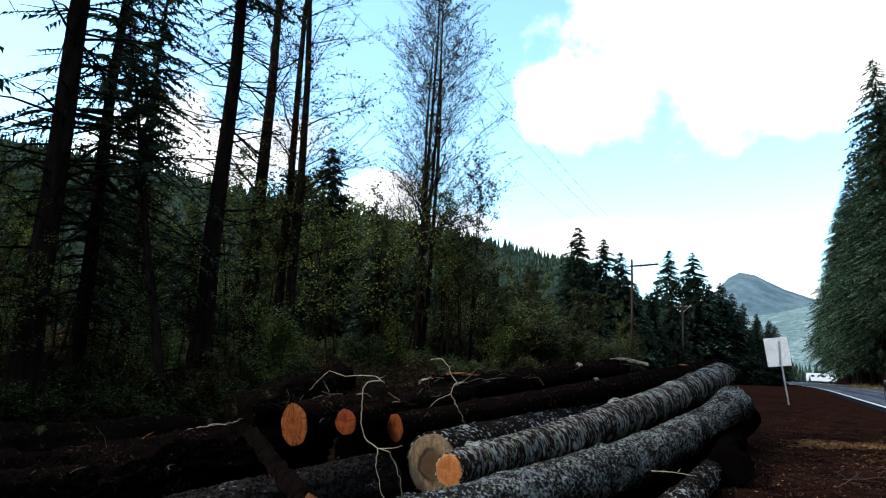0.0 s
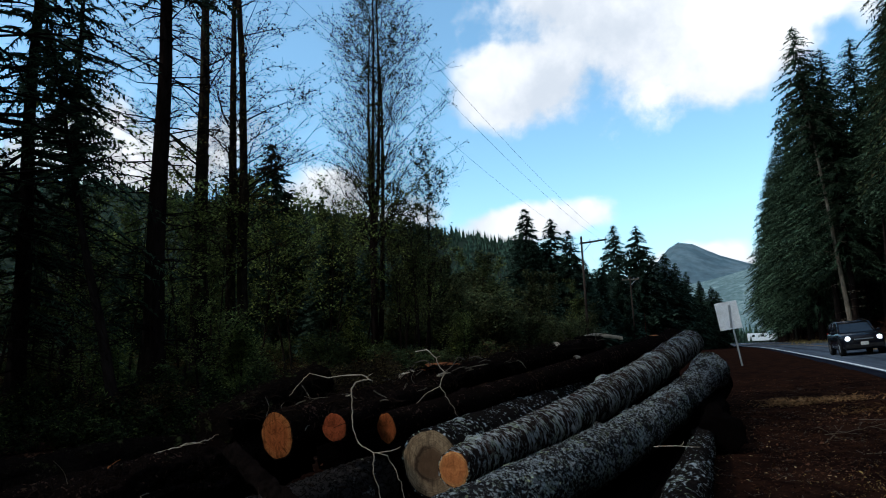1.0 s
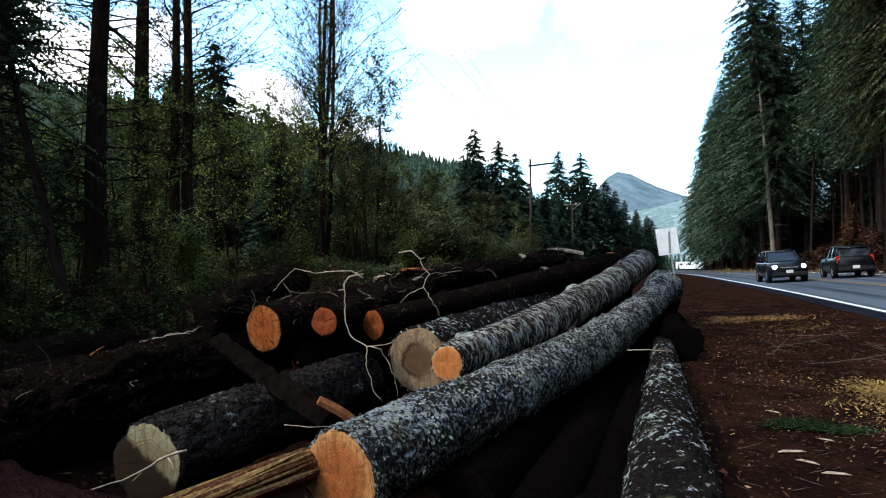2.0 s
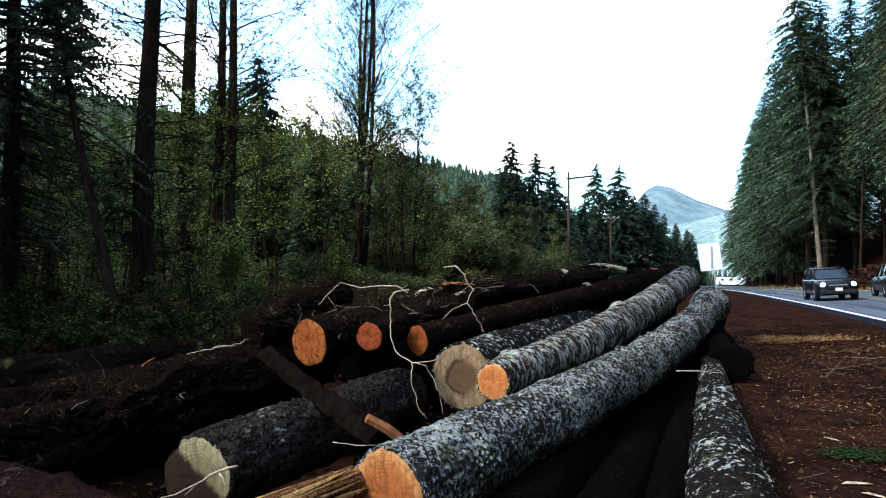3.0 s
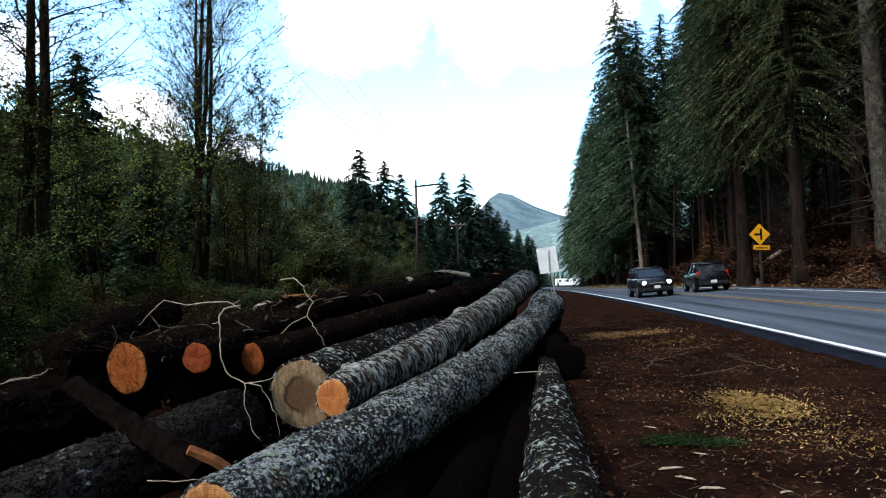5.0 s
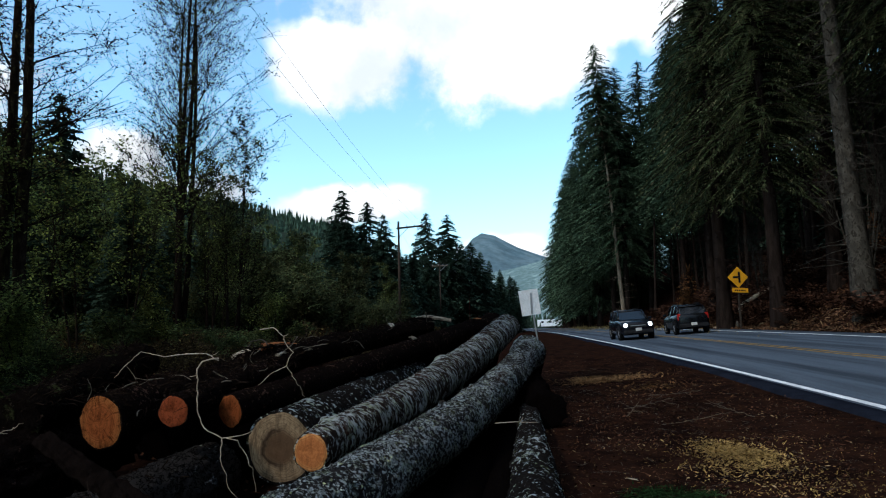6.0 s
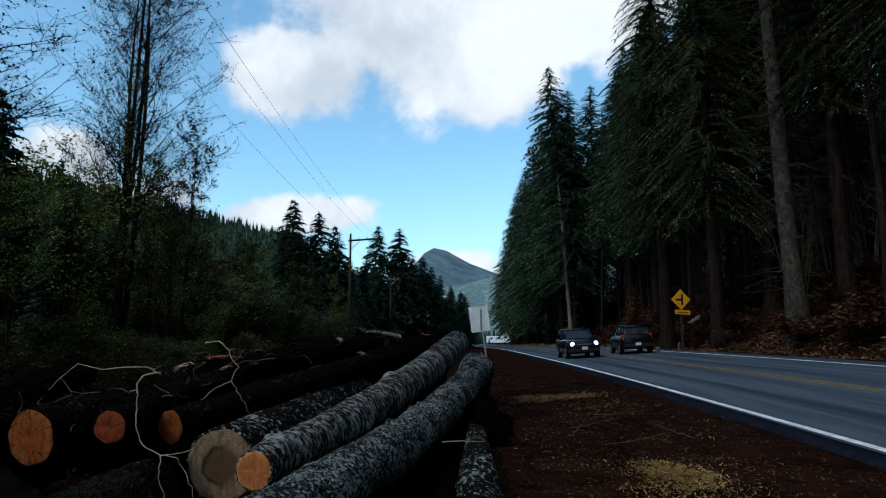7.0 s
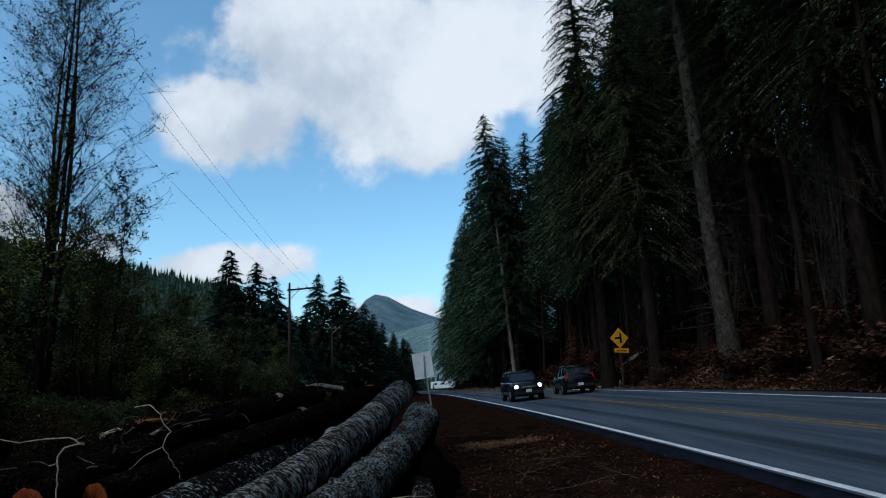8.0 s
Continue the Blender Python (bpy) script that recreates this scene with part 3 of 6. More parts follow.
tagged(strip("centre_line", 3.33, 3.44, 0.004, M["yellow_paint"]), "double yellow centre line, worn paint", "road marking", kind="structure")
tagged(strip("centre_line", 3.56, 3.67, 0.004, M["yellow_paint"]), "double yellow centre line, worn paint", "road marking", kind="structure")

# ---- far hills and mountain ----


def ridge(name, pts, depth, mat, label, rough, seed, foot=-2.0, ahead=(0, 1)):
    """A hill whose crest runs through pts (x, y, z), falling off to both sides."""
    rnd = random.Random(seed)
    line = smooth_path(pts, 12 if depth < 500 else 25)
    v, f = [], []
    rows = 14
    for i, c in enumerate(line):
        for j in range(rows):
            k = j / (rows - 1)
            fall = math.cos((k - 0.62) / 0.62 * math.pi / 2) if k < 0.62 else math.cos((k - 0.62) / 0.38 * math.pi / 2)
            off = (k - 0.62) * depth
            x, y = c.x + ahead[0] * off, c.y + ahead[1] * off
            z = foot + (c.z - foot) * max(fall, 0.0)
            z += rough * fall * noise.noise((x * 0.02 / max(rough / 4, 0.4), y * 0.02 / max(rough / 4, 0.4), seed)) * (0.25 if j == 9 else 1)
            v.append((x, y, z))
    for i in range(len(line) - 1):
        for j in range(rows - 1):
            a = i * rows + j
            f.append((a, a + 1, a + rows + 1, a + rows))
    return tagged(link(name, v, f, mat), label, "hill", kind="structure")


ridge("backdrop_hill", [(-420, -60, 95), (-300, 120, 85), (-223, 200, 74), (-167, 249, 65), (-114, 277, 53), (-89, 286, 46), (-60, 300, 24), (-30, 315, 6), (0, 325, 1)],
      160, M["hill"], "dark conifer-covered hill behind the trees", 5.0, 4, ahead=(-0.55, 0.83))
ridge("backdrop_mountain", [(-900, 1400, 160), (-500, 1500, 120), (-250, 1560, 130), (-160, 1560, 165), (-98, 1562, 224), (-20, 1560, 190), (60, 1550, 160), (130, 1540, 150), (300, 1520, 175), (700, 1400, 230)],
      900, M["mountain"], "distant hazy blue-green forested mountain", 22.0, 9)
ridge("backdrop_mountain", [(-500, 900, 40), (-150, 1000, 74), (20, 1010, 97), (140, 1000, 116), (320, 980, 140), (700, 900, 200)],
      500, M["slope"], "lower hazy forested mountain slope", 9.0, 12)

# ---- logs ----


def log(points, r0, r1, bark, end, label, far_end=None, seed=0, seg=40, step=0.07, rugged=0.012, flakes=None, skew=0.0, swell=1.0, flare=0.0, lumps=0.0, group="felled logs in the roadside pile"):
    """A felled log along points: bark with its relief, and a sawn face at each end. Local y runs along it."""
    rnd = random.Random(seed)
    p = [Vector(q) for q in points]
    axis = (p[-1] - p[0]).normalized()
    side = axis.cross(Vector((0, 0, 1))).normalized()
    rot = Matrix((side, axis, side.cross(axis))).transposed().to_4x4()
    m = Matrix.Translation(p[0]) @ rot
    inv = m.inverted()
    top = tagged(new("log"), label, "log", group)
    top.matrix_basis = m
    line = smooth_path([inv @ q for q in p], step)
    n = len(line)
    radii = [r0 + (r1 - r0) * (i / (n - 1)) ** swell + flare * math.exp(-(n - 1 - i) * step / 0.35) for i in range(n)]
    knots = [(rnd.randrange(4, n), rnd.random() * 6.28, rnd.uniform(0.02, 0.05)) for _ in range(max(2, n // 14))]

    def relief(i, k, q, d):
        s = seed * 7.3
        e = rugged * 1.1 * noise.noise((q.x * 30 + s, q.y * 26, q.z * 30)) * lumps * min(1.0, i * step / 0.08) + rugged * 1.3 * noise.noise((q.x * 5 + s, q.y * 1.6, q.z * 5)) + rugged * 0.8 * noise.noise((q.x * 19 + s, q.y * 13, q.z * 19)) + rugged * 0.6 * noise.noise((q.x * 45 + s, q.y * 30, q.z * 45))
        a = math.atan2(d.z, d.x)
        for ki, ka, kr in knots:
            da = (a - ka + math.pi) % (2 * math.pi) - math.pi
            e += kr * math.exp(-((i - ki) * step / 0.06) ** 2 - (da * r0 / 0.06) ** 2)
        return e

    v, f = [], []
    tube(v, f, line, radii, seg, cap=False, rough=relief)
    for k in range(seg):
        v[k].y -= skew * v[k].x
    link("bark", v, f, bark, top)
    if flakes:
        count, size, reach = flakes
        fv, ff = [], []
        rows = min(n - 2, int(reach / step))
        while len(ff) < count:
            i, k = int(rnd.random() ** 1.25 * rows), rnd.randrange(seg)
            q = v[i * seg + k].lerp(v[(i + 1) * seg + (k + 1) % seg], rnd.random()) + (v[i * seg + (k + 1) % seg] - v[i * seg + k]) * rnd.uniform(-0.5, 0.5)
            if noise.noise((q.x * 7 + seed, q.y * 5, q.z * 7)) + 0.5 * noise.noise((q.x * 22, q.y * 18, q.z * 22)) < -0.05:
                continue
            o = (q - line[i].lerp(line[i + 1], 0.5))
            o.y = 0
            o.normalize()
            s1 = o.cross(Vector((0, 1, 0))).normalized()
            a = rnd.uniform(0, 6.28)
            d1 = s1 * math.cos(a) + Vector((0, math.sin(a), 0))
            d2 = o.cross(d1)
            g = size * rnd.uniform(0.35, 1.0)
            lift = o * rnd.uniform(0.1, 0.6) * g
            f0 = len(fv)
            fv.extend((q - o * 0.002, q + d1 * g + lift, q + d1 * g * 0.7 + d2 * g * 0.8 + lift * rnd.uniform(0.4, 1.4), q + d2 * g + lift * 0.6, q - d1 * g * 0.5 + d2 * g * 0.5 + o * 0.003))
            ff.append((f0, f0 + 1, f0 + 2, f0 + 3, f0 + 4))
        link("lichen", fv, ff, M["lichen"], top, "crust of pale lichen flakes", smooth=False)["kind"] = "stuff"
    for which, (c, r, mat) in enumerate(((line[0], r0, end), (line[-1], radii[-1], far_end or end))):
        ring = v[:seg] if which == 0 else v[-seg:]
        out = (line[0] - line[1] if which == 0 else line[-1] - line[-2]).normalized()
        s2 = out.cross(Vector((0, 0.3, 1))).normalized()
        q = Matrix((s2, out.cross(s2), out)).transposed().to_4x4()
        em = Matrix.Translation(c) @ q
        ei = em.inverted()
        loc = [ei @ Vector(w) for w in ring]
        ev, ef = [], []
        levels = [(1.0, 0.0), (0.93, 0.004), (0.82, 0.010), (0.70, 0.008), (0.57, 0.012), (0.44, 0.008), (0.3, 0.012), (0.16, 0.008)]
        for s, h in levels:
            for k, w in enumerate(loc):
                jag = 0.0 if s == 1.0 else 0.004 * noise.noise((w.x * s * 26 + seed, w.y * s * 26, 2)) + 0.003 * noise.noise((w.x * s * 9 + seed, w.y * s * 60, 2))
                ev.append((w.x * s, w.y * s, w.z * s + h + jag))
        L = len(levels)
        for a in range(L - 1):
            for k in range(seg):
                b, c2 = a * seg + k, a * seg + (k + 1) % seg
                ef.append((b, b + seg, c2 + seg, c2))
        ef.append(tuple((L - 1) * seg + k for k in range(seg)))
        ob = link("cut_end", ev, ef, mat, top, "sawn end face with growth rings", m=em)
        me = ob.data
        me.materials.append(bark)
        for poly in list(me.polygons)[:seg]:
            poly.material_index = 1
        bm = bmesh.new()
        bm.from_mesh(me)
        bmesh.ops.recalc_face_normals(bm, faces=bm.faces)
        if sum(fc.normal.z for fc in bm.faces) < 0:
            bmesh.ops.reverse_faces(bm, faces=bm.faces)
        bm.to_mesh(me)
        bm.free()
    return top


log([(-1.585, 2.80, 0.335), (-1.08, 5.14, 0.465), (-0.60, 7.42, 0.625), (-0.21, 9.7, 0.86), (0.10, 12.1, 1.15)],
    0.268, 0.25, M["bark_b"], M["wood_orange"], "long log with grey lichen-crusted bark and orange sawn end", flakes=(5000, 0.020, 6.5), seed=1, seg=110, step=0.025, rugged=0.014, lumps=1.0, flare=0.09, far_end=M["bark_dark"])
log([(-1.515, 4.49, 0.74), (-1.32, 5.7, 0.82), (-1.129, 7.0, 0.915), (-0.724, 10.5, 1.227), (-0.379, 15.1, 1.66)],
    0.148, 0.295, M["bark_a"], M["wood_fresh"], "slender log with banded grey-white bark and orange sawn end", flakes=(1800, 0.014, 6.5), seed=2, seg=80, step=0.025, rugged=0.010, lumps=0.8, swell=0.62, far_end=M["wood_pale"])
log([(0.20, 1.3, 0.43), (0.17, 2.95, 0.42), (0.15, 4.8, 0.42), (0.12, 7.4, 0.43), (0.10, 9.2, 0.45)],
    0.240, 0.125, M["bark_c"], M["wood_tan"], "log with white lichen flakes lying on the ground", flakes=(450, 0.018, 5.5), seed=3, seg=88, step=0.03, rugged=0.013, lumps=1.0)
log([(-1.97, 5.02, 0.68), (-1.84, 7.5, 0.80), (-1.72, 9.8, 0.98)],
    0.31, 0.26, M["bark_c"], M["wood_rot"], "thick log with a dark rotten heart in its weathered end", seed=4)
log([(-3.14, 4.33, 0.995), (-3.35, 8.0, 1.20), (-3.65, 12.0, 1.42)], 0.215, 0.19, M["bark_dark"], M["wood_tan"], "dark-barked log with a tan sawn end", seed=5, skew=0.30)
log([(-2.605, 4.44, 1.055), (-2.82, 6.6, 1.19), (-2.95, 9.0, 1.36)], 0.128, 0.15, M["bark_dark"], M["wood_red"], "thin dark-barked log with a red-orange sawn end", seed=6, skew=0.12)
log([(-2.405, 5.0, 0.99), (-2.21, 6.29, 1.07), (-1.90, 8.17, 1.20), (-0.72, 15.6, 1.76)], 0.142, 0.25, M["bark_dark"], M["wood_tan"], "thin dark-barked log with a tan sawn end", seed=7, skew=0.25)
log([(-3.15, 6.9, 1.27), (-2.55, 9.0, 1.44), (-1.80, 11.95, 1.70)], 0.16, 0.17, M["bark_dark"], M["bark_dark"], "dark log on top of the pile with a splintered pale end", seed=8, far_end=M["wood_pale"])
log([(-2.57, 2.42, 0.42), (-2.57, 2.95, 0.44), (-2.60, 5.06, 0.46)], 0.235, 0.27, M["bark_e"], M["wood_pale"], "thick furrowed-bark log with a pale, rotten-hearted end", seed=9, seg=88, step=0.03, rugged=0.017, lumps=0.9)
log([(-3.78, 1.1, 0.42), (-3.84, 2.2, 0.45), (-3.82, 3.0, 0.56), (-3.70, 3.8, 0.64), (-3.72, 5.4, 0.72)], 0.26, 0.27, M["bark_dark"], M["wood_tan"], "thick dark log caked with earth and roots", seed=10, seg=72, step=0.05, rugged=0.06, lumps=0.5)
log([(-3.75, 4.2, 1.02), (-3.80, 5.1, 1.22), (-3.95, 6.1, 1.38)], 0.20, 0.19, M["bark_moss"], M["bark_moss"], "dark mossy log lying at the back of the pile", seed=11, rugged=0.025)
log([(-3.55, 1.72, 0.40), (-2.5, 1.62, 0.36), (-1.40, 1.60, 0.33)], 0.23, 0.21, M["bark_red"], M["wood_red"], "reddish dark-barked log lying across the front of the pile", seed=13, rugged=0.02)
log([(-6.6, 2.0, 0.60), (-5.6, 3.3, 0.62), (-4.75, 4.9, 0.70)], 0.24, 0.22, M["bark_moss"], M["bark_moss"], "dark rotting log half sunk in the undergrowth", seed=14, rugged=0.05)
log([(-5.6, 1.3, 0.50), (-4.75, 2.9, 0.56), (-4.35, 5.2, 0.70)], 0.17, 0.16, M["bark_dark"], M["bark_dark"], "dark broken log lying beside the pile", seed=15, rugged=0.05)
# this butt's black tone is painted shade
log([(0.33, 8.7, 0.50), (0.16, 10.2, 0.56), (0.05, 12.0, 0.68)], 0.25, 0.24, M["bark_shade"], M["bark_shade"], "thick dark log butt at the edge of the pile", seed=12, rugged=0.06)
# logs added low in the pile, blackened to stand in for shaded gaps
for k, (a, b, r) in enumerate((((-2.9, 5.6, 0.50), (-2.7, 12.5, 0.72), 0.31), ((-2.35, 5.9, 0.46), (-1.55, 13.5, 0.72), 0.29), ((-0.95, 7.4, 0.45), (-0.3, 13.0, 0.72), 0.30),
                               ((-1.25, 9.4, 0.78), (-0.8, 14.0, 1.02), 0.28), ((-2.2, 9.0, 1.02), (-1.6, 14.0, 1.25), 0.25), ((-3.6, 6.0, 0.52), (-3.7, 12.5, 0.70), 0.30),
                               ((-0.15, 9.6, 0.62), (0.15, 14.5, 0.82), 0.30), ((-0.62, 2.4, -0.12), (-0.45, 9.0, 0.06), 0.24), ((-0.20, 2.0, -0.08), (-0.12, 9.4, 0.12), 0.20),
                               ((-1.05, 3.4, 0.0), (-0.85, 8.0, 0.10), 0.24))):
    log([a, tuple((p + q) / 2 for p, q in zip(a, b)), b], r, r * 0.92, M["bark_shade"], M["bark_shade"], "added log low in the pile, coloured black as gap shade", seed=20 + k, seg=28, step=0.12)

# ---- trees ----


def conifer_mesh(seed, h, r, crown_from, crown_r, step=0.5, per=5, spray=0.6, droop=0.35, sparse=0.0, dead=0, top_pow=0.8, lean=0.0, seg=9, bend=0.12, limb=1.0, limb_up=(-0.25, 0.2), limb_r=0.03, wood=True, wide=(0.2, 0.36)):
    """Trunk, dead limbs and needle sprays of one conifer, as (verts, faces) of wood and of crown, base at the origin."""
    rnd = random.Random(seed)
    wv, wf, cv, cf = [], [], [], []
    path = [Vector((lean * (i / 12) * h + 0.05 * noise.noise((i * 0.3, seed, 0)) * min(i, 4), 0.05 * noise.noise((i * 0.3, seed, 9)) * min(i, 4), h * i / 12)) for i in range(13)]
    radii = [max(0.02, r * (1 - 0.93 * i / 12) * (1.35 if i == 0 else 1.0)) for i in range(13)]
    tube(wv, wf, path, radii, seg, cap=False)

    def at(z):
        k = min(11.999, z / h * 12)
        i = int(k)
        return path[i].lerp(path[i + 1], k - i)

    for _ in range(dead):
        z = h * rnd.uniform(0.06, min(0.95, crown_from + 0.15))
        a, l = rnd.uniform(0, 6.28), rnd.uniform(0.5, 2.6) * (0.5 + r * 1.2) * limb
        p = at(z)
        d = Vector((math.cos(a), math.sin(a), rnd.uniform(*limb_up)))
        line = [p, p + d * l * 0.5 + Vector((0, 0, rnd.uniform(-0.15, 0.1))), p + d * l + Vector((0, 0, rnd.uniform(-0.5, 0.2)))]
        tube(wv, wf, line, [limb_r, limb_r * 0.6, limb_r * 0.25], 3, cap=False)
        for k in range(3):
            q = line[1].lerp(line[2], rnd.random())
            e = d.cross(Vector((0, 0, 1))) * rnd.choice((-1, 1)) + d * 0.7 + Vector((0, 0, rnd.uniform(-0.5, 0.2)))
            tube(wv, wf, [q, q + e * l * rnd.uniform(0.15, 0.35)], [limb_r * 0.35, limb_r * 0.15], 3, cap=False)
    z = h * crown_from
    while z < h - 0.15:
        k = (z / h - crown_from) / (1 - crown_from)
        sp = spray * (0.3 + 0.7 * min(1.0, (1 - k) * 2.0))
        reach = crown_r * min((1 - k) ** top_pow + 0.012, 0.55 + k * 2.2)
        for b in range(per):
            if rnd.random() < sparse:
                continue
            a = rnd.uniform(0, 6.28)
            l = reach * rnd.uniform(0.68, 1.14)
            p = at(min(z + rnd.uniform(0, step), h * 0.995))
            o = Vector((math.cos(a), math.sin(a), 0))
            s = Vector((-o.y, o.x, 0))
            up = 0.25 * (k - 0.3)
            tip_up = rnd.uniform(0.0, bend)
            n = max(2, int(l / (sp * 0.42)))
            pts = []
            for i in range(n + 1):
                t = i / n
                pts.append(p + o * (l * t) + Vector((0, 0, l * (up * t - droop * t * t * 1.2 + tip_up * t ** 4))) + s * (0.08 * l * noise.noise((seed + a, t * 2, z))))
            if wood:
                tube(wv, wf, [pts[0], pts[n // 2], pts[-1]], [0.012 + 0.012 * l, 0.008 + 0.005 * l, 0.004], 3, cap=False)
            for i in range(1, n + 1):
                q = pts[i]
                for side in (-1, 1):
                    g = sp * rnd.uniform(0.5, 1.15) * (1.0 - 0.2 * i / n)
                    w = g * rnd.uniform(*wide)
                    d = (s * side * rnd.uniform(0.55, 1.0) + o * rnd.uniform(0.2, 0.8) + Vector((0, 0, -droop * rnd.uniform(0.2, 1.7)))) * g
                    f0 = len(cv)
                    cv.extend((q - o * w, q + o * w + Vector((0, 0, rnd.uniform(-0.3, 0.3) * w)), q + d))
                    cf.append((f0, f0 + 1, f0 + 2))
                    if rnd.random() < 0.55:
                        f0 = len(cv)
                        e = Vector((rnd.uniform(-0.3, 0.3), rnd.uniform(-0.3, 0.3), -rnd.uniform(0.35, 1.0))) * g * (0.5 + droop)
                        cv.extend((q - s * w * 0.6, q + s * w * 0.6, q + e + d * 0.3))
                        cf.append((f0, f0 + 1, f0 + 2))
        z += step * (0.75 + 0.5 * rnd.random()) * (1 - 0.4 * k)
    for i in range(5):
        a = rnd.uniform(0, 6.28)
        f0 = len(cv)
        t = path[-1]
        cv.extend((t - Vector((0.05, 0, 0.4)), t + Vector((0.05, 0, -0.4)), t + Vector((math.cos(a) * 0.15, math.sin(a) * 0.15, 0.25))))
        cf.append((f0, f0 + 1, f0 + 2))
    return wv, wf, cv, cf


def broadleaf_mesh(seed, h, r, stems=1, spread=0.35, counts=(13, 6, 3), leaf=0.07, per_twig=3, up=0.5, first=0.3, fan=0.9, bough=0.36, thin=0.003, limb=0.5):
    """Stems, boughs, twigs and leaves of a broadleaved tree."""
    rnd = random.Random(seed)
    wv, wf, lv, lf = [], [], [], []

    def leaf_at(q):
        a, b = rnd.uniform(0, 6.28), rnd.uniform(-0.9, 0.5)
        d = Vector((math.cos(a) * math.cos(b), math.sin(a) * math.cos(b), math.sin(b))) * leaf * rnd.uniform(0.6, 1.4)
        s = d.cross(Vector((rnd.uniform(-1, 1), rnd.uniform(-1, 1), 1))).normalized() * leaf * rnd.uniform(0.3, 0.5)
        f0 = len(lv)
        lv.extend((q, q + d * 0.5 + s, q + d, q + d * 0.5 - s))
        lf.append((f0, f0 + 1, f0 + 2, f0 + 3))

    def grow(p, d, l, rad, level):
        n = 6 if level == 0 else 3
        pts = [p]
        dd = d.normalized()
        for i in range(n):
            wander = Vector((rnd.uniform(-1, 1), rnd.uniform(-1, 1), rnd.uniform(-0.6, 1) * up)) * (0.045 if level == 0 else 0.30)
            dd = (dd + wander).normalized()
            pts.append(pts[-1] + dd * l / n)
        tube(wv, wf, pts, [max(thin, rad * (1 - 0.85 * i / n)) for i in range(n + 1)], 7 if level == 0 else (4 if level == 1 else 3), cap=False)
        if level >= len(counts):
            for _ in range(per_twig):
                leaf_at(pts[rnd.randrange(1, n + 1)] + Vector((rnd.uniform(-1, 1), rnd.uniform(-1, 1), rnd.uniform(-1, 1))) * leaf)
            return
        for c in range(counts[level]):
            k = rnd.uniform(first if level == 0 else 0.15, 1.0)
            i = min(n - 1, int(k * n))
            q = pts[i].lerp(pts[i + 1], k * n - i)
            a = rnd.uniform(0, 6.28)
            side = Vector((math.cos(a), math.sin(a), 0))
            nd_ = (dd * (0.75 if level == 0 else 0.6) + side * fan * rnd.uniform(0.5, 1.0) + Vector((0, 0, up * 0.5))).normalized()
            grow(q, nd_, l * (bough if level == 0 else 0.48) * rnd.uniform(0.6, 1.15) * (1.25 - 0.6 * k if level == 0 else 1), rad * (1 - 0.7 * k) * (limb if level == 0 else 0.5), level + 1)

    for s in range(stems):
        a = rnd.uniform(0, 6.28)
        base = Vector((math.cos(a), math.sin(a), 0)) * (0.35 * rnd.random() if stems > 1 else 0)
        d = Vector((math.cos(a) * spread * rnd.random(), math.sin(a) * spread * rnd.random(), 1))
        grow(base - Vector((0, 0, 0.15)), d, h * rnd.uniform(0.8, 1.05), r * rnd.uniform(0.7, 1.1), 0)
    return wv, wf, lv, lf


def shrub_mesh(seed, h, w, n, leaf, stems=7):
    """A leafy bush: arching stems with leaves in loose clumps."""
    rnd = random.Random(seed)
    wv, wf, lv, lf = [], [], [], []
    clumps = []
    for s in range(stems):
        a = rnd.uniform(0, 6.28)
        o = Vector((math.cos(a), math.sin(a), 0))
        l = rnd.uniform(0.6, 1.0)
        pts = [o * 0.1, o * w * 0.25 * l + Vector((0, 0, h * 0.45 * l)), o * w * 0.5 * l + Vector((0, 0, h * 0.85 * l)), o * w * 0.75 * l + Vector((0, 0, h * 0.95 * l))]
        tube(wv, wf, smooth_path(pts, h / 6), 0.006 + 0.006 * h, 4, cap=False)
        for k in range(5):
            t = rnd.uniform(0.3, 1)
            i = min(2, int(t * 3))
            clumps.append(pts[i].lerp(pts[i + 1], t * 3 - i) + Vector((rnd.gauss(0, 0.13) * w, rnd.gauss(0, 0.13) * w, rnd.gauss(0, 0.07) * h)))
    for i in range(n):
        c = rnd.choice(clumps)
        q = c + Vector((rnd.gauss(0, 0.11) * w, rnd.gauss(0, 0.11) * w, rnd.gauss(0, 0.09) * h))
        q.z = max(0.05, q.z)
        a, b = rnd.uniform(0, 6.28), rnd.uniform(-0.7, 0.5)
        d = Vector((math.cos(a) * math.cos(b), math.sin(a) * math.cos(b), math.sin(b))) * leaf * rnd.uniform(0.5, 1.3)
        s = d.cross(Vector((rnd.uniform(-1, 1), rnd.uniform(-1, 1), 1.2))).normalized() * leaf * rnd.uniform(0.25, 0.5)
        f0 = len(lv)
        lv.extend((q - s, q + s * 1.3, q + d * 1.2))
        lf.append((f0, f0 + 1, f0 + 2))
    return wv, wf, lv, lf


def plant(name, data, wood, green, label, category, group="", stem_name="trunk"):
    """A tree or bush at the origin, to be copied and then moved to its own first place."""
    ob = tagged(new(name), label, category, group)
    wv, wf, cv, cf = data
    link(stem_name, wv, wf, wood, ob)
    if cf:
        link("crown", cv, cf, green, ob, smooth=False)
    return ob


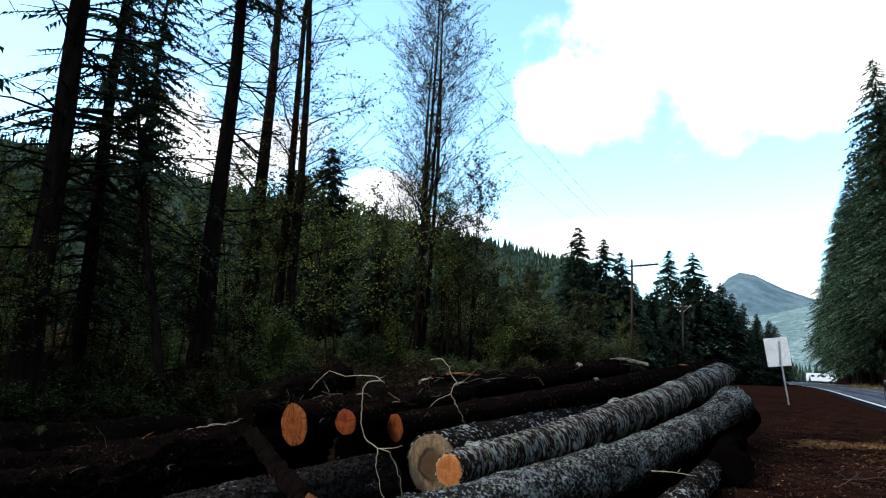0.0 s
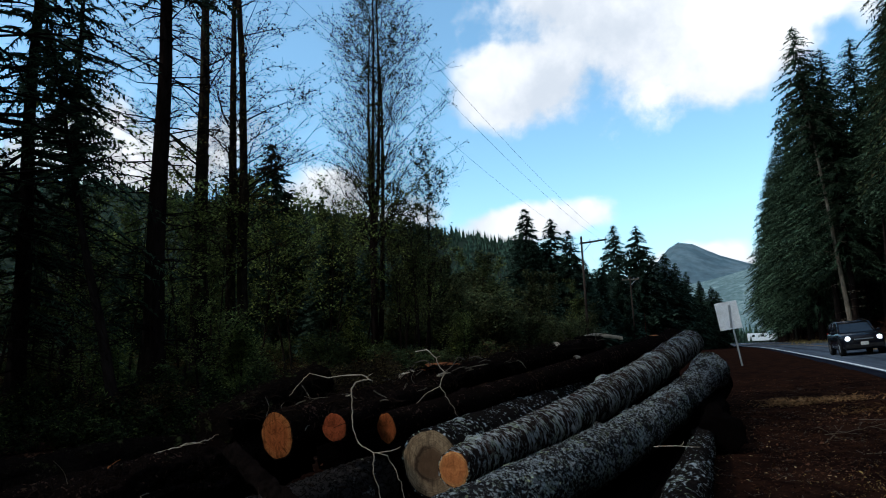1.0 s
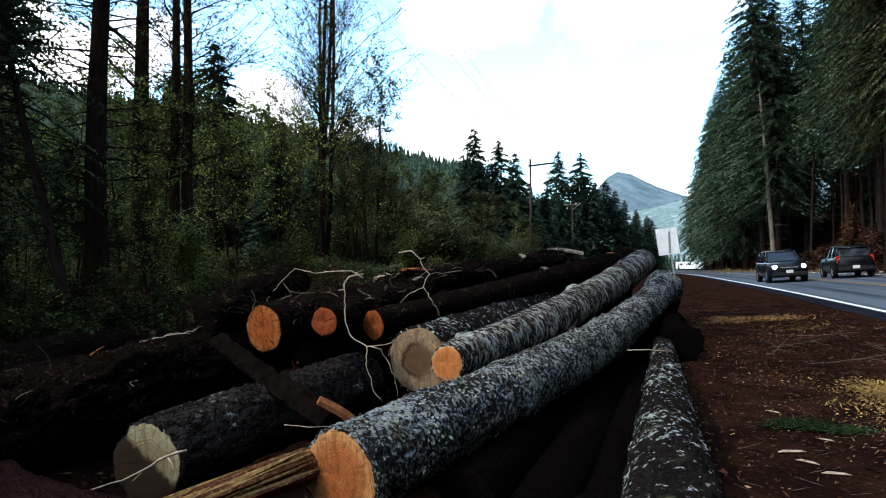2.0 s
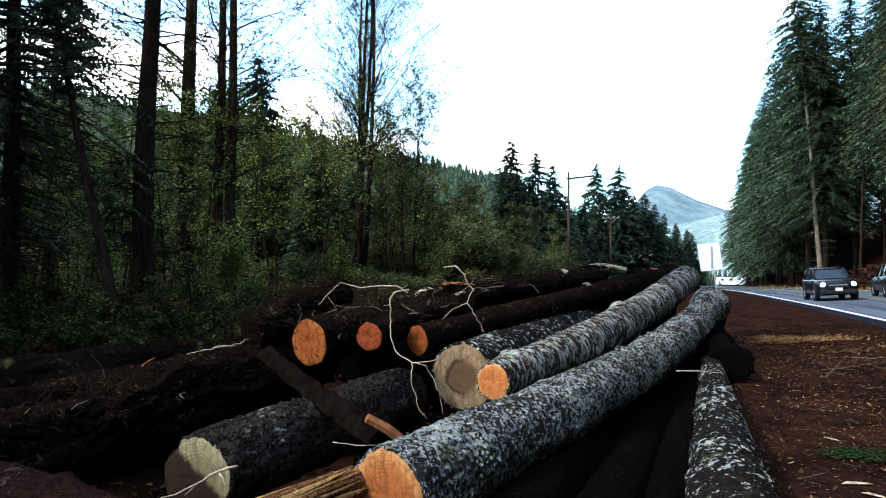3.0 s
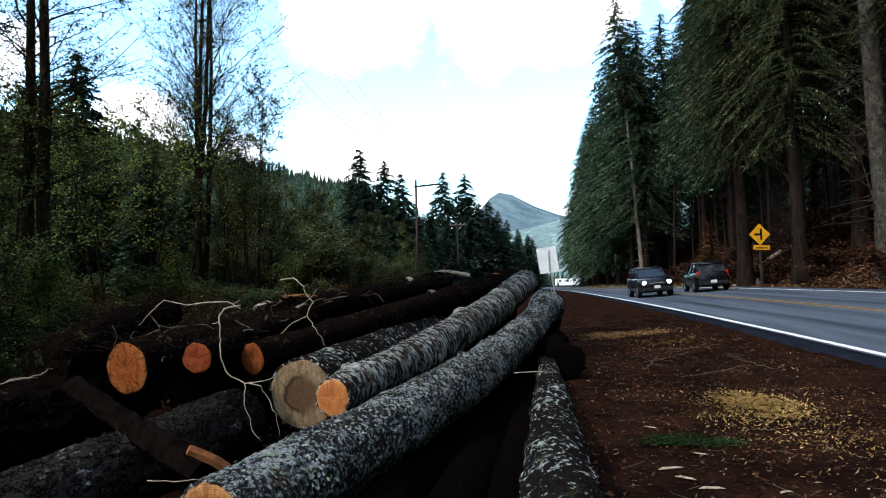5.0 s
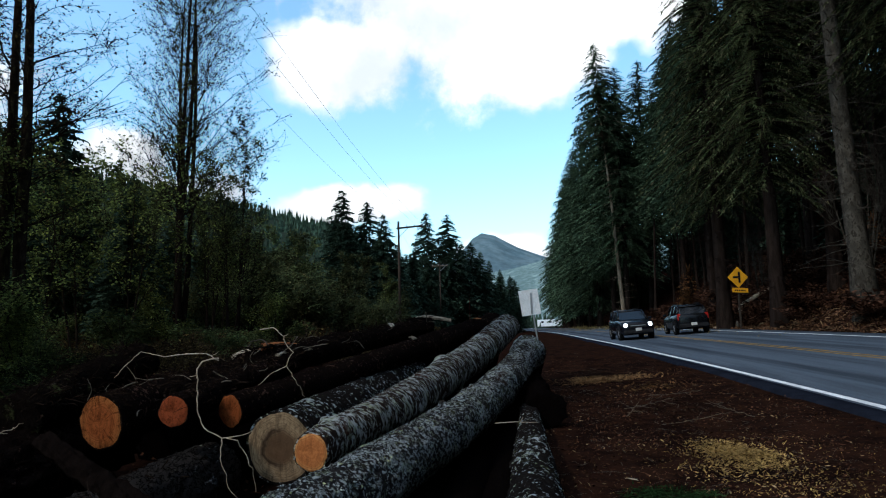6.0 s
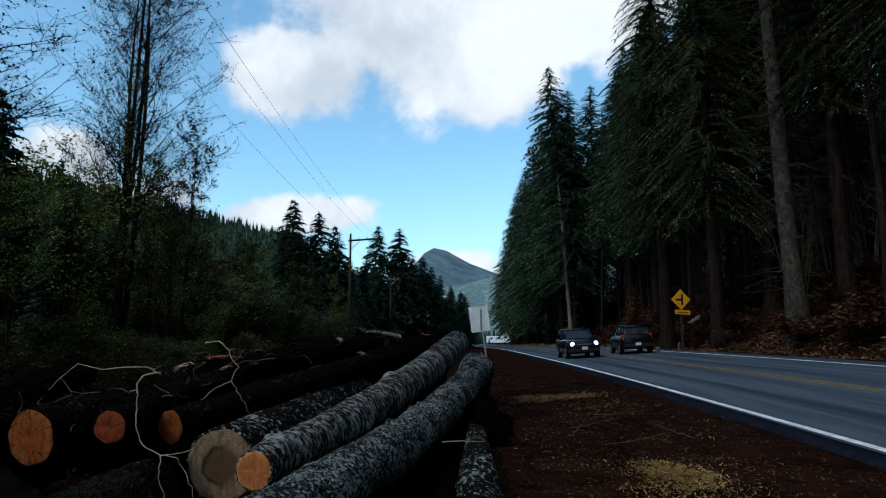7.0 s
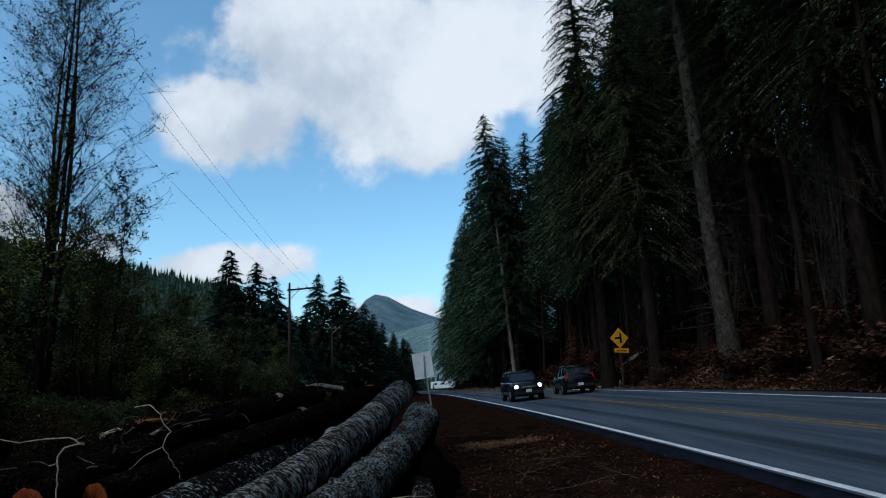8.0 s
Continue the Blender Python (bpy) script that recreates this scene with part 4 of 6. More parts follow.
class Stand:
    """One kind of plant: the first call of put() places the original, later ones place copies."""

    def __init__(self, ob):
        self.ob, self.used = ob, False

    def put(self, x, y, scale=1.0, turn=0.0, sink=0.1, z=None, tilt=(0.0, 0.0)):
        z = ground_z(x, y) if z is None else z
        m = Matrix.Translation((x, y, z - sink)) @ Euler((tilt[0], tilt[1], 0)).to_matrix().to_4x4() @ Matrix.Rotation(turn, 4, "Z") @ Matrix.Scale(scale, 4)
        if self.used:
            o = copy_thing(self.ob, Matrix())
            o.matrix_basis = m
        else:
            o, self.used = self.ob, True
            o.matrix_basis = m
        return o


rnd = random.Random(5)

# slender firs with dead limbs at the edge of the wood
bare = [Stand(plant("fir_tree", conifer_mesh(31 + i, h, r, 0.5, cr, 0.5, 8, 0.40, 0.30, 0.25, dead, limb=1.15, limb_up=(-0.2, 0.25), limb_r=0.035), M["trunk"], M["needle"],
                    "tall dark fir trunk with many bare dead limbs", "tree", "trees at the edge of the wood"))
        for i, (h, r, cr, dead) in enumerate(((26, 0.34, 3.2, 150), (22, 0.24, 2.6, 120)))]
mossy = [Stand(plant("alder_tree", broadleaf_mesh(sd, 25, r, 1, 0.02, (44, 7, 4), 0.11, 2, 0.40, 0.18, 1.5, 0.15, 0.008, 0.2), M["trunk_moss"], M["leaf_autumn"],
                     "tall mossy-barked alder, nearly bare of leaves", "tree", "trees at the edge of the wood")) for sd, r in ((41, 0.40), (46, 0.30))]
bare[0].put(-15.4, 13.9, 1.0, 0.3)
mossy[0].put(-19.75, 20.0, 1.05, 1.1, tilt=(0, -0.03))
mossy[1].put(-18.2, 20.2, 1.0, 2.0, tilt=(0, -0.02))
mossy[1].put(-17.3, 20.0, 1.05, 4.0, tilt=(0.0, -0.03))
bare[1].put(-11.1, 6.15, 1.05, 2.9)
bare[1].put(-8.95, 7.5, 0.44, 0.9, tilt=(-0.05, -0.36))
drape = Stand(plant("fir_tree", conifer_mesh(37, 20, 0.22, 0.12, 4.0, 0.45, 8, 0.28, 0.40, 0.28, 70, wide=(0.14, 0.25)), M["trunk"], M["needle"],
                    "dark fir with thin drooping boughs", "tree", "trees at the edge of the wood"))
drape.put(-13.5, 8.6, 0.9, 0.4)
drape.put(-12.6, 3.2, 0.8, 5.3)
bare[1].put(-23, 16.5, 0.9, 2.2)
# saplings and thin stems among them
thin = [Stand(plant("young_tree", broadleaf_mesh(51 + i, 9, 0.06, 2, 0.18, (12, 5, 3), 0.13, 5, 0.5, 0.25), M["trunk_moss"], M["leaf"],
                    "thin young broadleaved tree with sparse yellow-green leaves", "tree", "undergrowth of the wood")) for i in range(2)]
for az, dist, s in ((-62, 17, 0.6), (-56, 21, 0.7), (-53, 23, 0.8), (-50, 24, 1.0), (-46, 25, 0.95), (-43, 27, 1.0), (-40, 30, 1.0), (-37, 31, 1.1), (-34, 33, 1.1), (-31, 36, 1.1), (-27, 38, 1.0), (-59, 24, 1.0), (-65, 20, 0.9), (-48, 33, 1.2), (-63, 12.5, 0.35), (-53, 13, 0.3), (-68, 11, 0.35), (-44, 18, 0.4)):
    a = radians(az)
    thin[rnd.randrange(2)].put(dist * math.sin(a), dist * math.cos(a), s, rnd.uniform(0, 6.28))

# clump of maples with a few leaves left
maple = Stand(plant("maple_tree", broadleaf_mesh(67, 25.0, 0.22, 4, 0.07, (30, 8, 4), 0.12, 3, 0.50, 0.25, 1.1, 0.22, 0.009, 0.3), M["trunk"], M["leaf_dark"],
                    "many-stemmed maple with fine bare twigs and a few dark leaves", "tree", "maples beside the road"))
maple.put(-19.9, 34.5, 1.0, 0.5)
maple2 = Stand(plant("maple_tree", broadleaf_mesh(63, 14.0, 0.10, 3, 0.14, (18, 6, 4), 0.15, 3, 0.45, 0.3, 0.95, 0.22, 0.009, 0.35), M["trunk"], M["leaf_dark"],
                     "slim many-stemmed maple with small dark leaves", "tree", "maples beside the road"))
maple2.put(-16.7, 35.2, 0.95, 2.5)
maple2.put(-18.0, 34.6, 0.72, 4.4)
maple2.put(-21.8, 32.6, 0.75, 1.4)
maple2.put(-15.9, 33.0, 0.66, 5.6)

# leafy trees further into the wood
leafy = [Stand(plant("alder_tree", broadleaf_mesh(151 + i, 13, 0.13, 2, 0.12, (20, 6, 3), 0.30, 7, 0.4, 0.12, 1.0, 0.27, 0.012), M["trunk_moss"], M[g],
                     label, "tree", "leafy trees in the wood")) for i, (g, label) in enumerate((("leaf_dull", "leafy dark green alder deep in the wood"), ("leaf", "yellow-green leafy alder in the wood"), ("leaf_dark", "green alder with thinning leaves in the wood")))]
for x, y, h, k in ((-44, 33, 11, 0), (-38, 31, 10, 2), (-34, 36, 13, 0), (-31.5, 37, 13, 2), (-27.5, 37, 11, 1), (-25, 40, 10, 0), (-22.5, 42, 8.5, 2), (-19.5, 44, 7.5, 0), (-17, 46, 7, 2), (-15.5, 52, 7, 0), (-21, 54, 9, 0),
                   (-25, 52, 9.5, 2), (-38, 46, 14, 0), (-43, 44, 13, 2), (-48, 38, 13, 0), (-52, 26, 11, 2), (-45, 18, 9, 0), (-38, 20, 8, 1), (-32, 24, 7.5, 0), (-28, 29, 7.5, 2), (-24.5, 60, 10, 0), (-20.5, 60, 9.0, 2), (-17, 62, 8, 0), (-27.5, 66, 11, 2), (-15.5, 68, 7.5, 2),
                   (-29, 14, 7, 2), (-34, 9, 8, 0), (-26, 6, 6, 1), (-23, 24, 5.5, 2), (-42, 8, 9, 2)):
    leafy[k].put(x, y, h / 13, rnd.uniform(0, 6.28), 0.2)

# undergrowth
bush = [Stand(plant("bush", shrub_mesh(71 + i, h, w, n, leaf), M["trunk_moss"], M[g], label, "bush", "undergrowth of the wood", "stem"))
        for i, (h, w, n, leaf, g, label) in enumerate((
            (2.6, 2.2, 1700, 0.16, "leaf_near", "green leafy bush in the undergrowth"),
            (3.4, 2.6, 1900, 0.18, "leaf_dark", "dark green leafy bush in the undergrowth"),
            (2.2, 2.4, 1600, 0.14, "leaf_autumn", "brownish thinning bush in the undergrowth"),
            (6.0, 4.2, 3800, 0.20, "leaf_dull", "tall dark green thicket of leafy stems"),
            (7.0, 4.0, 4200, 0.18, "leaf", "tall yellow-green thicket of leafy stems")))]


for x, y, k, sc in ((-11.9, 13.0, 4, 0.34), (-10.9, 12.6, 4, 0.26), (-12.6, 10.4, 4, 0.28), (-17.6, 30.0, 4, 0.5), (-15.8, 39.0, 4, 0.5), (-14.2, 17.5, 4, 0.33)):
    bush[k].put(x, y, sc, rnd.uniform(0, 6.28), 0.15)


def scatter(kinds, count, az0, az1, d0, d1, s0, s1):
    for i in range(count):
        a, d = radians(rnd.uniform(az0, az1)), rnd.uniform(d0, d1)
        bush[rnd.choice(kinds)].put(d * math.sin(a), d * math.cos(a), rnd.uniform(s0, s1), rnd.uniform(0, 6.28), 0.15)


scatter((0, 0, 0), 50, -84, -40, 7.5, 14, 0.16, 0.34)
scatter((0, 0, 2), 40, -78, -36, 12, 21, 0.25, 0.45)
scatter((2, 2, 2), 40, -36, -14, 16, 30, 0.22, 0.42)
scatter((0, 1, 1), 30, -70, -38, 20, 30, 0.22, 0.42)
scatter((3, 3, 3, 4), 34, -70, -24, 43, 60, 0.7, 1.25)
scatter((1, 1, 2), 30, -66, -24, 29, 37, 0.4, 0.75)
scatter((1, 1, 2), 24, -42, -20, 24, 40, 0.3, 0.55)
scatter((3, 3, 3), 16, -26, -18, 46, 66, 0.7, 1.1)
scatter((3, 3, 3), 22, -22, -12, 48, 80, 0.5, 0.85)
scatter((2, 2, 2), 26, -34, -8, 20, 60, 0.4, 0.7)
dense_first = Stand(plant("fir_tree", conifer_mesh(66, 16, 0.24, 0.05, 4.6, 0.42, 8, 0.6, 0.35, 0.03, 0, 0.8), M["trunk"], M["needle"],
                          "dark green fir standing among the broadleaved trees", "tree", "firs in the wood"))
dense_first.put(-26.4, 33.5, 0.6, 0.4)
dense_first.put(-33.0, 32.0, 0.58, 2.4)
dense_first.put(-27.0, 41.0, 0.75, 4.4)
dense_first.put(-36.0, 24.0, 0.58, 3.0)

# firs beyond the maples, along the road
dense = [Stand(plant("fir_tree", conifer_mesh(81 + i, 20, 0.26, 0.03, cr, 0.5, 9, 1.15, 0.34, 0.0, 0, tp, wood=False, wide=(0.3, 0.5)), M["trunk"], M["needle_blue"],
                     "dense dark green fir with branches to the ground", "tree", "firs along the road")) for i, (cr, tp) in enumerate(((6.2, 0.8), (5.4, 0.85), (6.6, 0.75)))]
for x, y, h in ((-28.6, 35.5, 16.0), (-30.5, 38, 13.0), (-22.4, 76.3, 18.6), (-19.9, 79.1, 17.6), (-17.4, 77.6, 15.6), (-23.8, 78.5, 15.0), (-21.3, 75, 14.5), (-18.6, 81, 14.0), (-16.2, 80, 12.0), (-24.5, 80, 15.5), (-17.3, 110.6, 21.6), (-13.5, 110.5, 21.2), (-10.1, 117, 17.0), (-7.2, 124.4, 14.2),
                (-3.6, 134.5, 12.0), (-15.0, 84, 11.5), (-13.6, 90, 12.0), (-8.6, 120, 15.5), (-5.4, 129, 12.8), (-11.5, 114, 16.5), (-19.5, 112, 16.0), (-22, 116, 15), (-14.6, 113, 17.5),
                (-28, 74, 13.5), (-31, 68, 12.0), (-26, 60, 9.5), (-21, 62, 8.5), (-18, 70, 9.0), (-34, 58, 12), (-30, 48, 10), (-36, 40, 13), (-28, 34, 9.5), (-33, 26, 9.5), (-26, 22, 7.5), (-38, 16, 9), (-24, 10, 6),
                (-30, 4, 14), (-20, 30, 9), (-23, 40, 8.5), (-6, 142, 13), (-3.0, 146, 12), (-9, 138, 14)):
    dense[rnd.randrange(3)].put(x, y, h / 20, rnd.uniform(0, 6.28), 0.2)

# tall firs on the bank across the road
tall = [Stand(plant("fir_tree", conifer_mesh(91 + i, 36, 0.42, cf_, cr, 0.60, 11, 0.78, 0.38, 0.02, 40, 0.70, wood=False, wide=(0.2, 0.34)), M["trunk"], M["needle"],
                    "tall fir with hanging dark green boughs", "tree", "firs on the bank across the road")) for i, (cf_, cr) in enumerate(((0.24, 7.5), (0.30, 6.9), (0.12, 8.5)))]
near = [Stand(plant("fir_tree", conifer_mesh(191 + i, 34, 0.44, cf_, cr, 0.46, 10, 0.38, 0.55, 0.05, 70, 0.68, wood=True, wide=(0.15, 0.25)), M["trunk"], M["needle_olive"],
                    "tall fir with pendulous olive-green boughs", "tree", "firs on the bank across the road")) for i, (cf_, cr) in enumerate(((0.25, 5.0), (0.32, 4.6)))]
pale = Stand(plant("fir_tree", conifer_mesh(97, 37, 0.46, 0.50, 5.6, 0.50, 10, 0.36, 0.45, 0.05, 190, 0.7, lean=-0.012, wide=(0.13, 0.24)), M["trunk_grey"], M["needle"],
                   "tall fir with a bare pale grey trunk", "tree", "firs on the bank across the road"))
pale.put(15.36, 31.4, 1.08, 0.0, 0.3, tilt=(0.0, -0.012))
pale_far = Stand(plant("fir_tree", conifer_mesh(98, 36, 0.27, 0.62, 4.6, 0.55, 8, 0.84, 0.40, 0.05, 110, 0.7, lean=-0.012), M["trunk_sunlit"], M["needle"],
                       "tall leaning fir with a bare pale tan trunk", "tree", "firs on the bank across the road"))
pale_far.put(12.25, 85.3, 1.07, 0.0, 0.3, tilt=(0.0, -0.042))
for x, y, s, k in ((14.25, 38.8, 1.0, 0), (12.6, 43.5, 1.02, 0), (20.5, 49, 0.95, 2), (13.0, 87, 0.99, 0), (12.0, 93, 0.98, 0), (10.7, 100, 0.97, 2), (10.35, 112, 0.97, 2), (10.0, 128, 1.0, 2),
                   (9.75, 140, 1.0, 2), (9.5, 150, 0.98, 2), (9.5, 162, 0.95, 2), (9.2, 174, 0.9, 2), (12.5, 150, 1.0, 2), (18.5, 79, 0.9, 1), (17, 92, 1.0, 0), (15, 104, 1.0, 2), (16, 120, 1.0, 2), (17, 140, 0.9, 2), (18, 160, 0.9, 2), (17.5, 31, 0.95, 1),
                   (16.6, 22.5, 0.9, 1), (19.5, 26, 1.0, 0), (15.5, 15.0, 0.9, 1), (18, 40, 1.0, 1), (20, 34, 1.0, 0), (16.5, 60, 0.85, 1), (18.5, 68, 0.9, 0), (22, 46, 1.05, 0), (23, 58, 1.0, 1),
                   (21, 74, 1.0, 0), (23, 20, 1.0, 1), (24, 30, 1.1, 0), (18.5, 12, 1.0, 0), (26, 40, 1.1, 1), (20, 84, 1.0, 1), (22, 98, 1.0, 0), (27, 64, 1.1, 0), (17, 5, 1.0, 1), (22, 8, 1.0, 0)):
    (near if y < 56 and x < 21 else tall)[k % (2 if y < 56 and x < 21 else 3)].put(x, y, s, rnd.uniform(0, 6.28), 0.3)
poles = [Stand(plant("fir_pole", conifer_mesh(101 + i, 26, 0.16, 0.55, 2.0, 0.6, 5, 0.7, 0.4, 0.1, 34), M["trunk"], M["needle"],
                     "thin shaded fir trunk with dead limbs", "tree", "thin firs in the shade of the bank")) for i in range(2)]
for i in range(60):
    y = rnd.uniform(14, 110)
    x = road_x(y) + 10.4 + rnd.random() * 14
    poles[i % 2].put(x, y, rnd.uniform(0.75, 1.15), rnd.uniform(0, 6.28), 0.3, tilt=(rnd.gauss(0, 0.02), rnd.gauss(0, 0.02)))
for i in range(60):
    y = rnd.uniform(2, 92)
    dense[i % 3].put(road_x(y) + 17 + rnd.random() * 12, y, rnd.uniform(0.25, 0.55), rnd.uniform(0, 6.28), 0.2)
for i in range(20):
    y = rnd.uniform(92, 190)
    dense[i % 3].put(road_x(y) + 13 + rnd.random() * 12, y, rnd.uniform(0.4, 0.7), rnd.uniform(0, 6.28), 0.2)
brown = Stand(plant("dead_fir_sapling", conifer_mesh(111, 4.2, 0.05, 0.1, 1.0, 0.3, 6, 0.4, 0.25), M["trunk"], M["needle_brown"], "brown dead fir sapling on the bank", "tree", "saplings on the bank"))
for x, y, s in ((13.6, 56, 1.25), (14.5, 62, 0.8), (17.0, 45, 0.8), (18.2, 36, 0.9), (19.5, 30, 1.0), (15.2, 66, 1.0)):
    brown.put(x, y, s, rnd.uniform(0, 6.28))
bare_shrub = [Stand(plant("bare_shrub", broadleaf_mesh(171 + i, 10, 0.07, 5, 0.30, (9, 5, 3), 0.1, 0, 0.5, 0.2, 0.8, 0.32, 0.010), M["trunk_grey"], M["leaf_autumn"],
                          "leafless grey-brown shrub with many thin stems on the bank", "shrub", "bare shrubs on the bank", "stem")) for i in range(2)]
for k, (x, y, sc) in enumerate(((16.8, 24.5, 0.8), (18.6, 28.5, 1.0), (19.8, 33.0, 1.0), (18.0, 21.0, 0.9), (20.6, 38.0, 1.1), (17.4, 35.5, 0.8), (16.2, 47.0, 0.7), (21.0, 25.0, 1.1), (19.0, 18.0, 1.0))):
    bare_shrub[k % 2].put(x, y, sc, rnd.uniform(0, 6.28), 0.15)
fern = [Stand(plant("bracken", shrub_mesh(121 + i, 0.9, 1.2, 500, 0.12, 6), M["trunk"], M["bracken"], "clump of dead brown bracken on the bank", "bush", "bracken on the bank", "stem")) for i in range(2)]
for i in range(250):
    y = rnd.uniform(12, 74)
    fern[i % 2].put(road_x(y) + 9.8 + rnd.random() ** 1.2 * 14, y, rnd.uniform(0.7, 1.9), rnd.uniform(0, 6.28), 0.15)
# unseen firs added behind and beside the viewer to block sun and skylight
for x, y, s in ((-34, 2, 0.8), (19, -6, 1.0), (22, -14, 1.0), (24, -2, 1.0), (21, -24, 1.0), (17, 1, 0.9), (-17, -1.5, 0.8), (-22, 2.0, 0.85), (-27, 6.0, 0.85), (17, -15, 0.9), (18, -32, 1.0), (9, -60, 1.0), (3, -58, 1.0), (15, -58, 1.0), (3, -34, 0.9), (0, -44, 1.0), (22, -42, 1.0)):
    tall[rnd.choice((0, 2))].put(x, y, s, rnd.uniform(0, 6.28), 0.3)

# far woods on the hill: one mass of small cones
wv, wf = [], []
hr = random.Random(8)
crest = [Vector(p) for p in ((-300, 120, 85), (-223, 200, 74), (-167, 249, 65), (-114, 277, 53), (-89, 286, 46), (-60, 300, 24), (-30, 315, 4))]
for i in range(2600):
    k = hr.random() * (len(crest) - 1.001)
    a = int(k)
    c = crest[a].lerp(crest[a + 1], k - a)
    off = -hr.random() ** 1.4 * 92
    f_ = math.cos(off / 99 * math.pi / 2)
    b = Vector((c.x + -0.55 * off, c.y + 0.83 * off, -2 + (c.z + 2) * f_ - 2.5))
    h_, r_ = hr.uniform(4, 9), hr.uniform(1.0, 1.9)
    n0 = len(wv)
    for lvl in range(2):
        for s in range(5):
            an = 6.28 * s / 5 + lvl
            q = r_ * (1 - 0.45 * lvl) * hr.uniform(0.7, 1.2)
            wv.append((b.x + q * math.cos(an), b.y + q * math.sin(an), b.z + h_ * 0.35 * lvl))
        wv.append((b.x, b.y, b.z + h_ * (0.7 + 0.3 * lvl)))
        for s in range(5):
            wf.append((n0 + lvl * 6 + s, n0 + lvl * 6 + (s + 1) % 5, n0 + lvl * 6 + 5))
tagged(link("far_woods", wv, wf, M["needle_blue"], smooth=False), "dark conifer woods covering the hill", "woods", kind="stuff")

# ---- twigs, slabs and splinters on the pile ----


def twig(name, lines, r, mat, label, group="loose twigs on the pile"):
    """A bare branch made of several forking lines; the first is its main stem."""
    at = Vector(lines[0][0])
    top = tagged(new(name), label, "branch", group)
    top.location = at
    for i, pts in enumerate(lines):
        v, f = [], []
        line = []
        for a, b in zip(pts, pts[1:]):
            a, b = Vector(a) - at, Vector(b) - at
            n = max(2, int((b - a).length / 0.035))
            line.extend(a.lerp(b, k / n) for k in range(n))
        line.append(Vector(pts[-1]) - at)
        for k, q in enumerate(line[1:-1]):
            q += Vector((noise.noise((q.x * 20, q.y * 20, q.z * 20 + i)), noise.noise((q.x * 20, q.z * 20, 4)), noise.noise((q.z * 20, q.y * 20, 8)))) * 0.02
        r1 = r * 0.52 * (1.0 if i == 0 else 0.6)
        tube(v, f, line, [max(0.002, r1 * (1 - 0.6 * k / len(line))) for k in range(len(line))], 6)
        link("stem" if i == 0 else "side_shoot", v, f, mat, top)
    return top


twig("bare_branch", [[(-2.2, 4.36, 1.46), (-2.33, 4.34, 1.43), (-2.37, 4.32, 1.35), (-2.33, 4.3, 1.30), (-2.34, 4.3, 1.16), (-2.31, 4.3, 0.98), (-2.2, 4.3, 0.905), (-2.14, 4.3, 0.875), (-2.0, 4.33, 0.89), (-1.92, 4.36, 0.92)],
                     [(-2.10, 4.3, 0.875), (-2.03, 4.33, 0.85), (-1.97, 4.35, 0.75), (-1.92, 4.35, 0.64), (-1.89, 4.35, 0.48)],
                     [(-2.14, 4.3, 0.87), (-2.145, 4.3, 0.72), (-2.10, 4.3, 0.61), (-2.08, 4.3, 0.52), (-2.0, 4.3, 0.44)],
                     [(-2.35, 4.31, 1.34), (-2.40, 4.3, 1.33)]], 0.0135, M["twig"], "pale bare forked branch standing up from the pile")
twig("bare_branch", [[(-2.37, 4.7, 1.43), (-2.48, 4.7, 1.49), (-2.65, 4.7, 1.49), (-2.85, 4.7, 1.47), (-3.06, 4.7, 1.52), (-3.14, 4.7, 1.45), (-3.29, 4.7, 1.31)], [(-2.44, 4.7, 1.47), (-2.38, 4.72, 1.50)]], 0.011, M["twig"], "thin pale branch lying over the log ends")
twig("bare_branch", [[(-2.8, 4.62, 1.30), (-2.95, 4.6, 1.28), (-3.04, 4.6, 1.31)], [(-2.9, 4.61, 1.29), (-3.0, 4.6, 1.25)]], 0.008, M["dry_twig"], "short dry twig lying over the log ends")
twig("bare_branch", [[(-2.48, 5.78, 1.68), (-2.35, 5.78, 1.70), (-2.25, 5.78, 1.61), (-2.2, 5.78, 1.50), (-2.15, 5.78, 1.46), (-2.21, 5.78, 1.32), (-2.35, 5.78, 1.26), (-2.5, 5.78, 1.14)],
                     [(-2.21, 5.78, 1.32), (-2.1, 5.78, 1.15), (-2.02, 5.78, 1.02)], [(-2.25, 5.78, 1.61), (-2.19, 5.78, 1.63)]], 0.012, M["twig"], "thin pale forked twig sticking up from the pile")
twig("bare_branch", [[(-4.0, 3.6, 0.84), (-3.86, 3.7, 0.93), (-3.72, 3.8, 0.97), (-3.62, 4.0, 0.99), (-3.7, 4.25, 1.02)], [(-3.72, 3.8, 0.97), (-3.55, 3.9, 0.98)]], 0.011, M["twig"], "short pale broken branch on a dark log")
twig("bare_branch", [[(-4.12, 3.2, 0.72), (-4.0, 3.3, 0.82), (-3.92, 3.3, 0.90), (-3.85, 3.32, 0.93)], [(-3.95, 3.3, 0.87), (-3.9, 3.25, 0.84)]], 0.014, M["sawn"], "snapped branch stub on a dark log")
twig("bare_branch", [[(-0.24, 6.6, 0.64), (-0.03, 6.6, 0.655), (0.20, 6.6, 0.645)], [(0.02, 6.6, 0.655), (0.05, 6.6, 0.70)]], 0.012, M["twig"], "straight thin stick lying across the logs")
twig("bare_branch", [[(-1.91, 2.75, 0.61), (-1.78, 2.78, 0.60), (-1.65, 2.82, 0.60)]], 0.006, M["twig"], "thin stick lying across the logs")
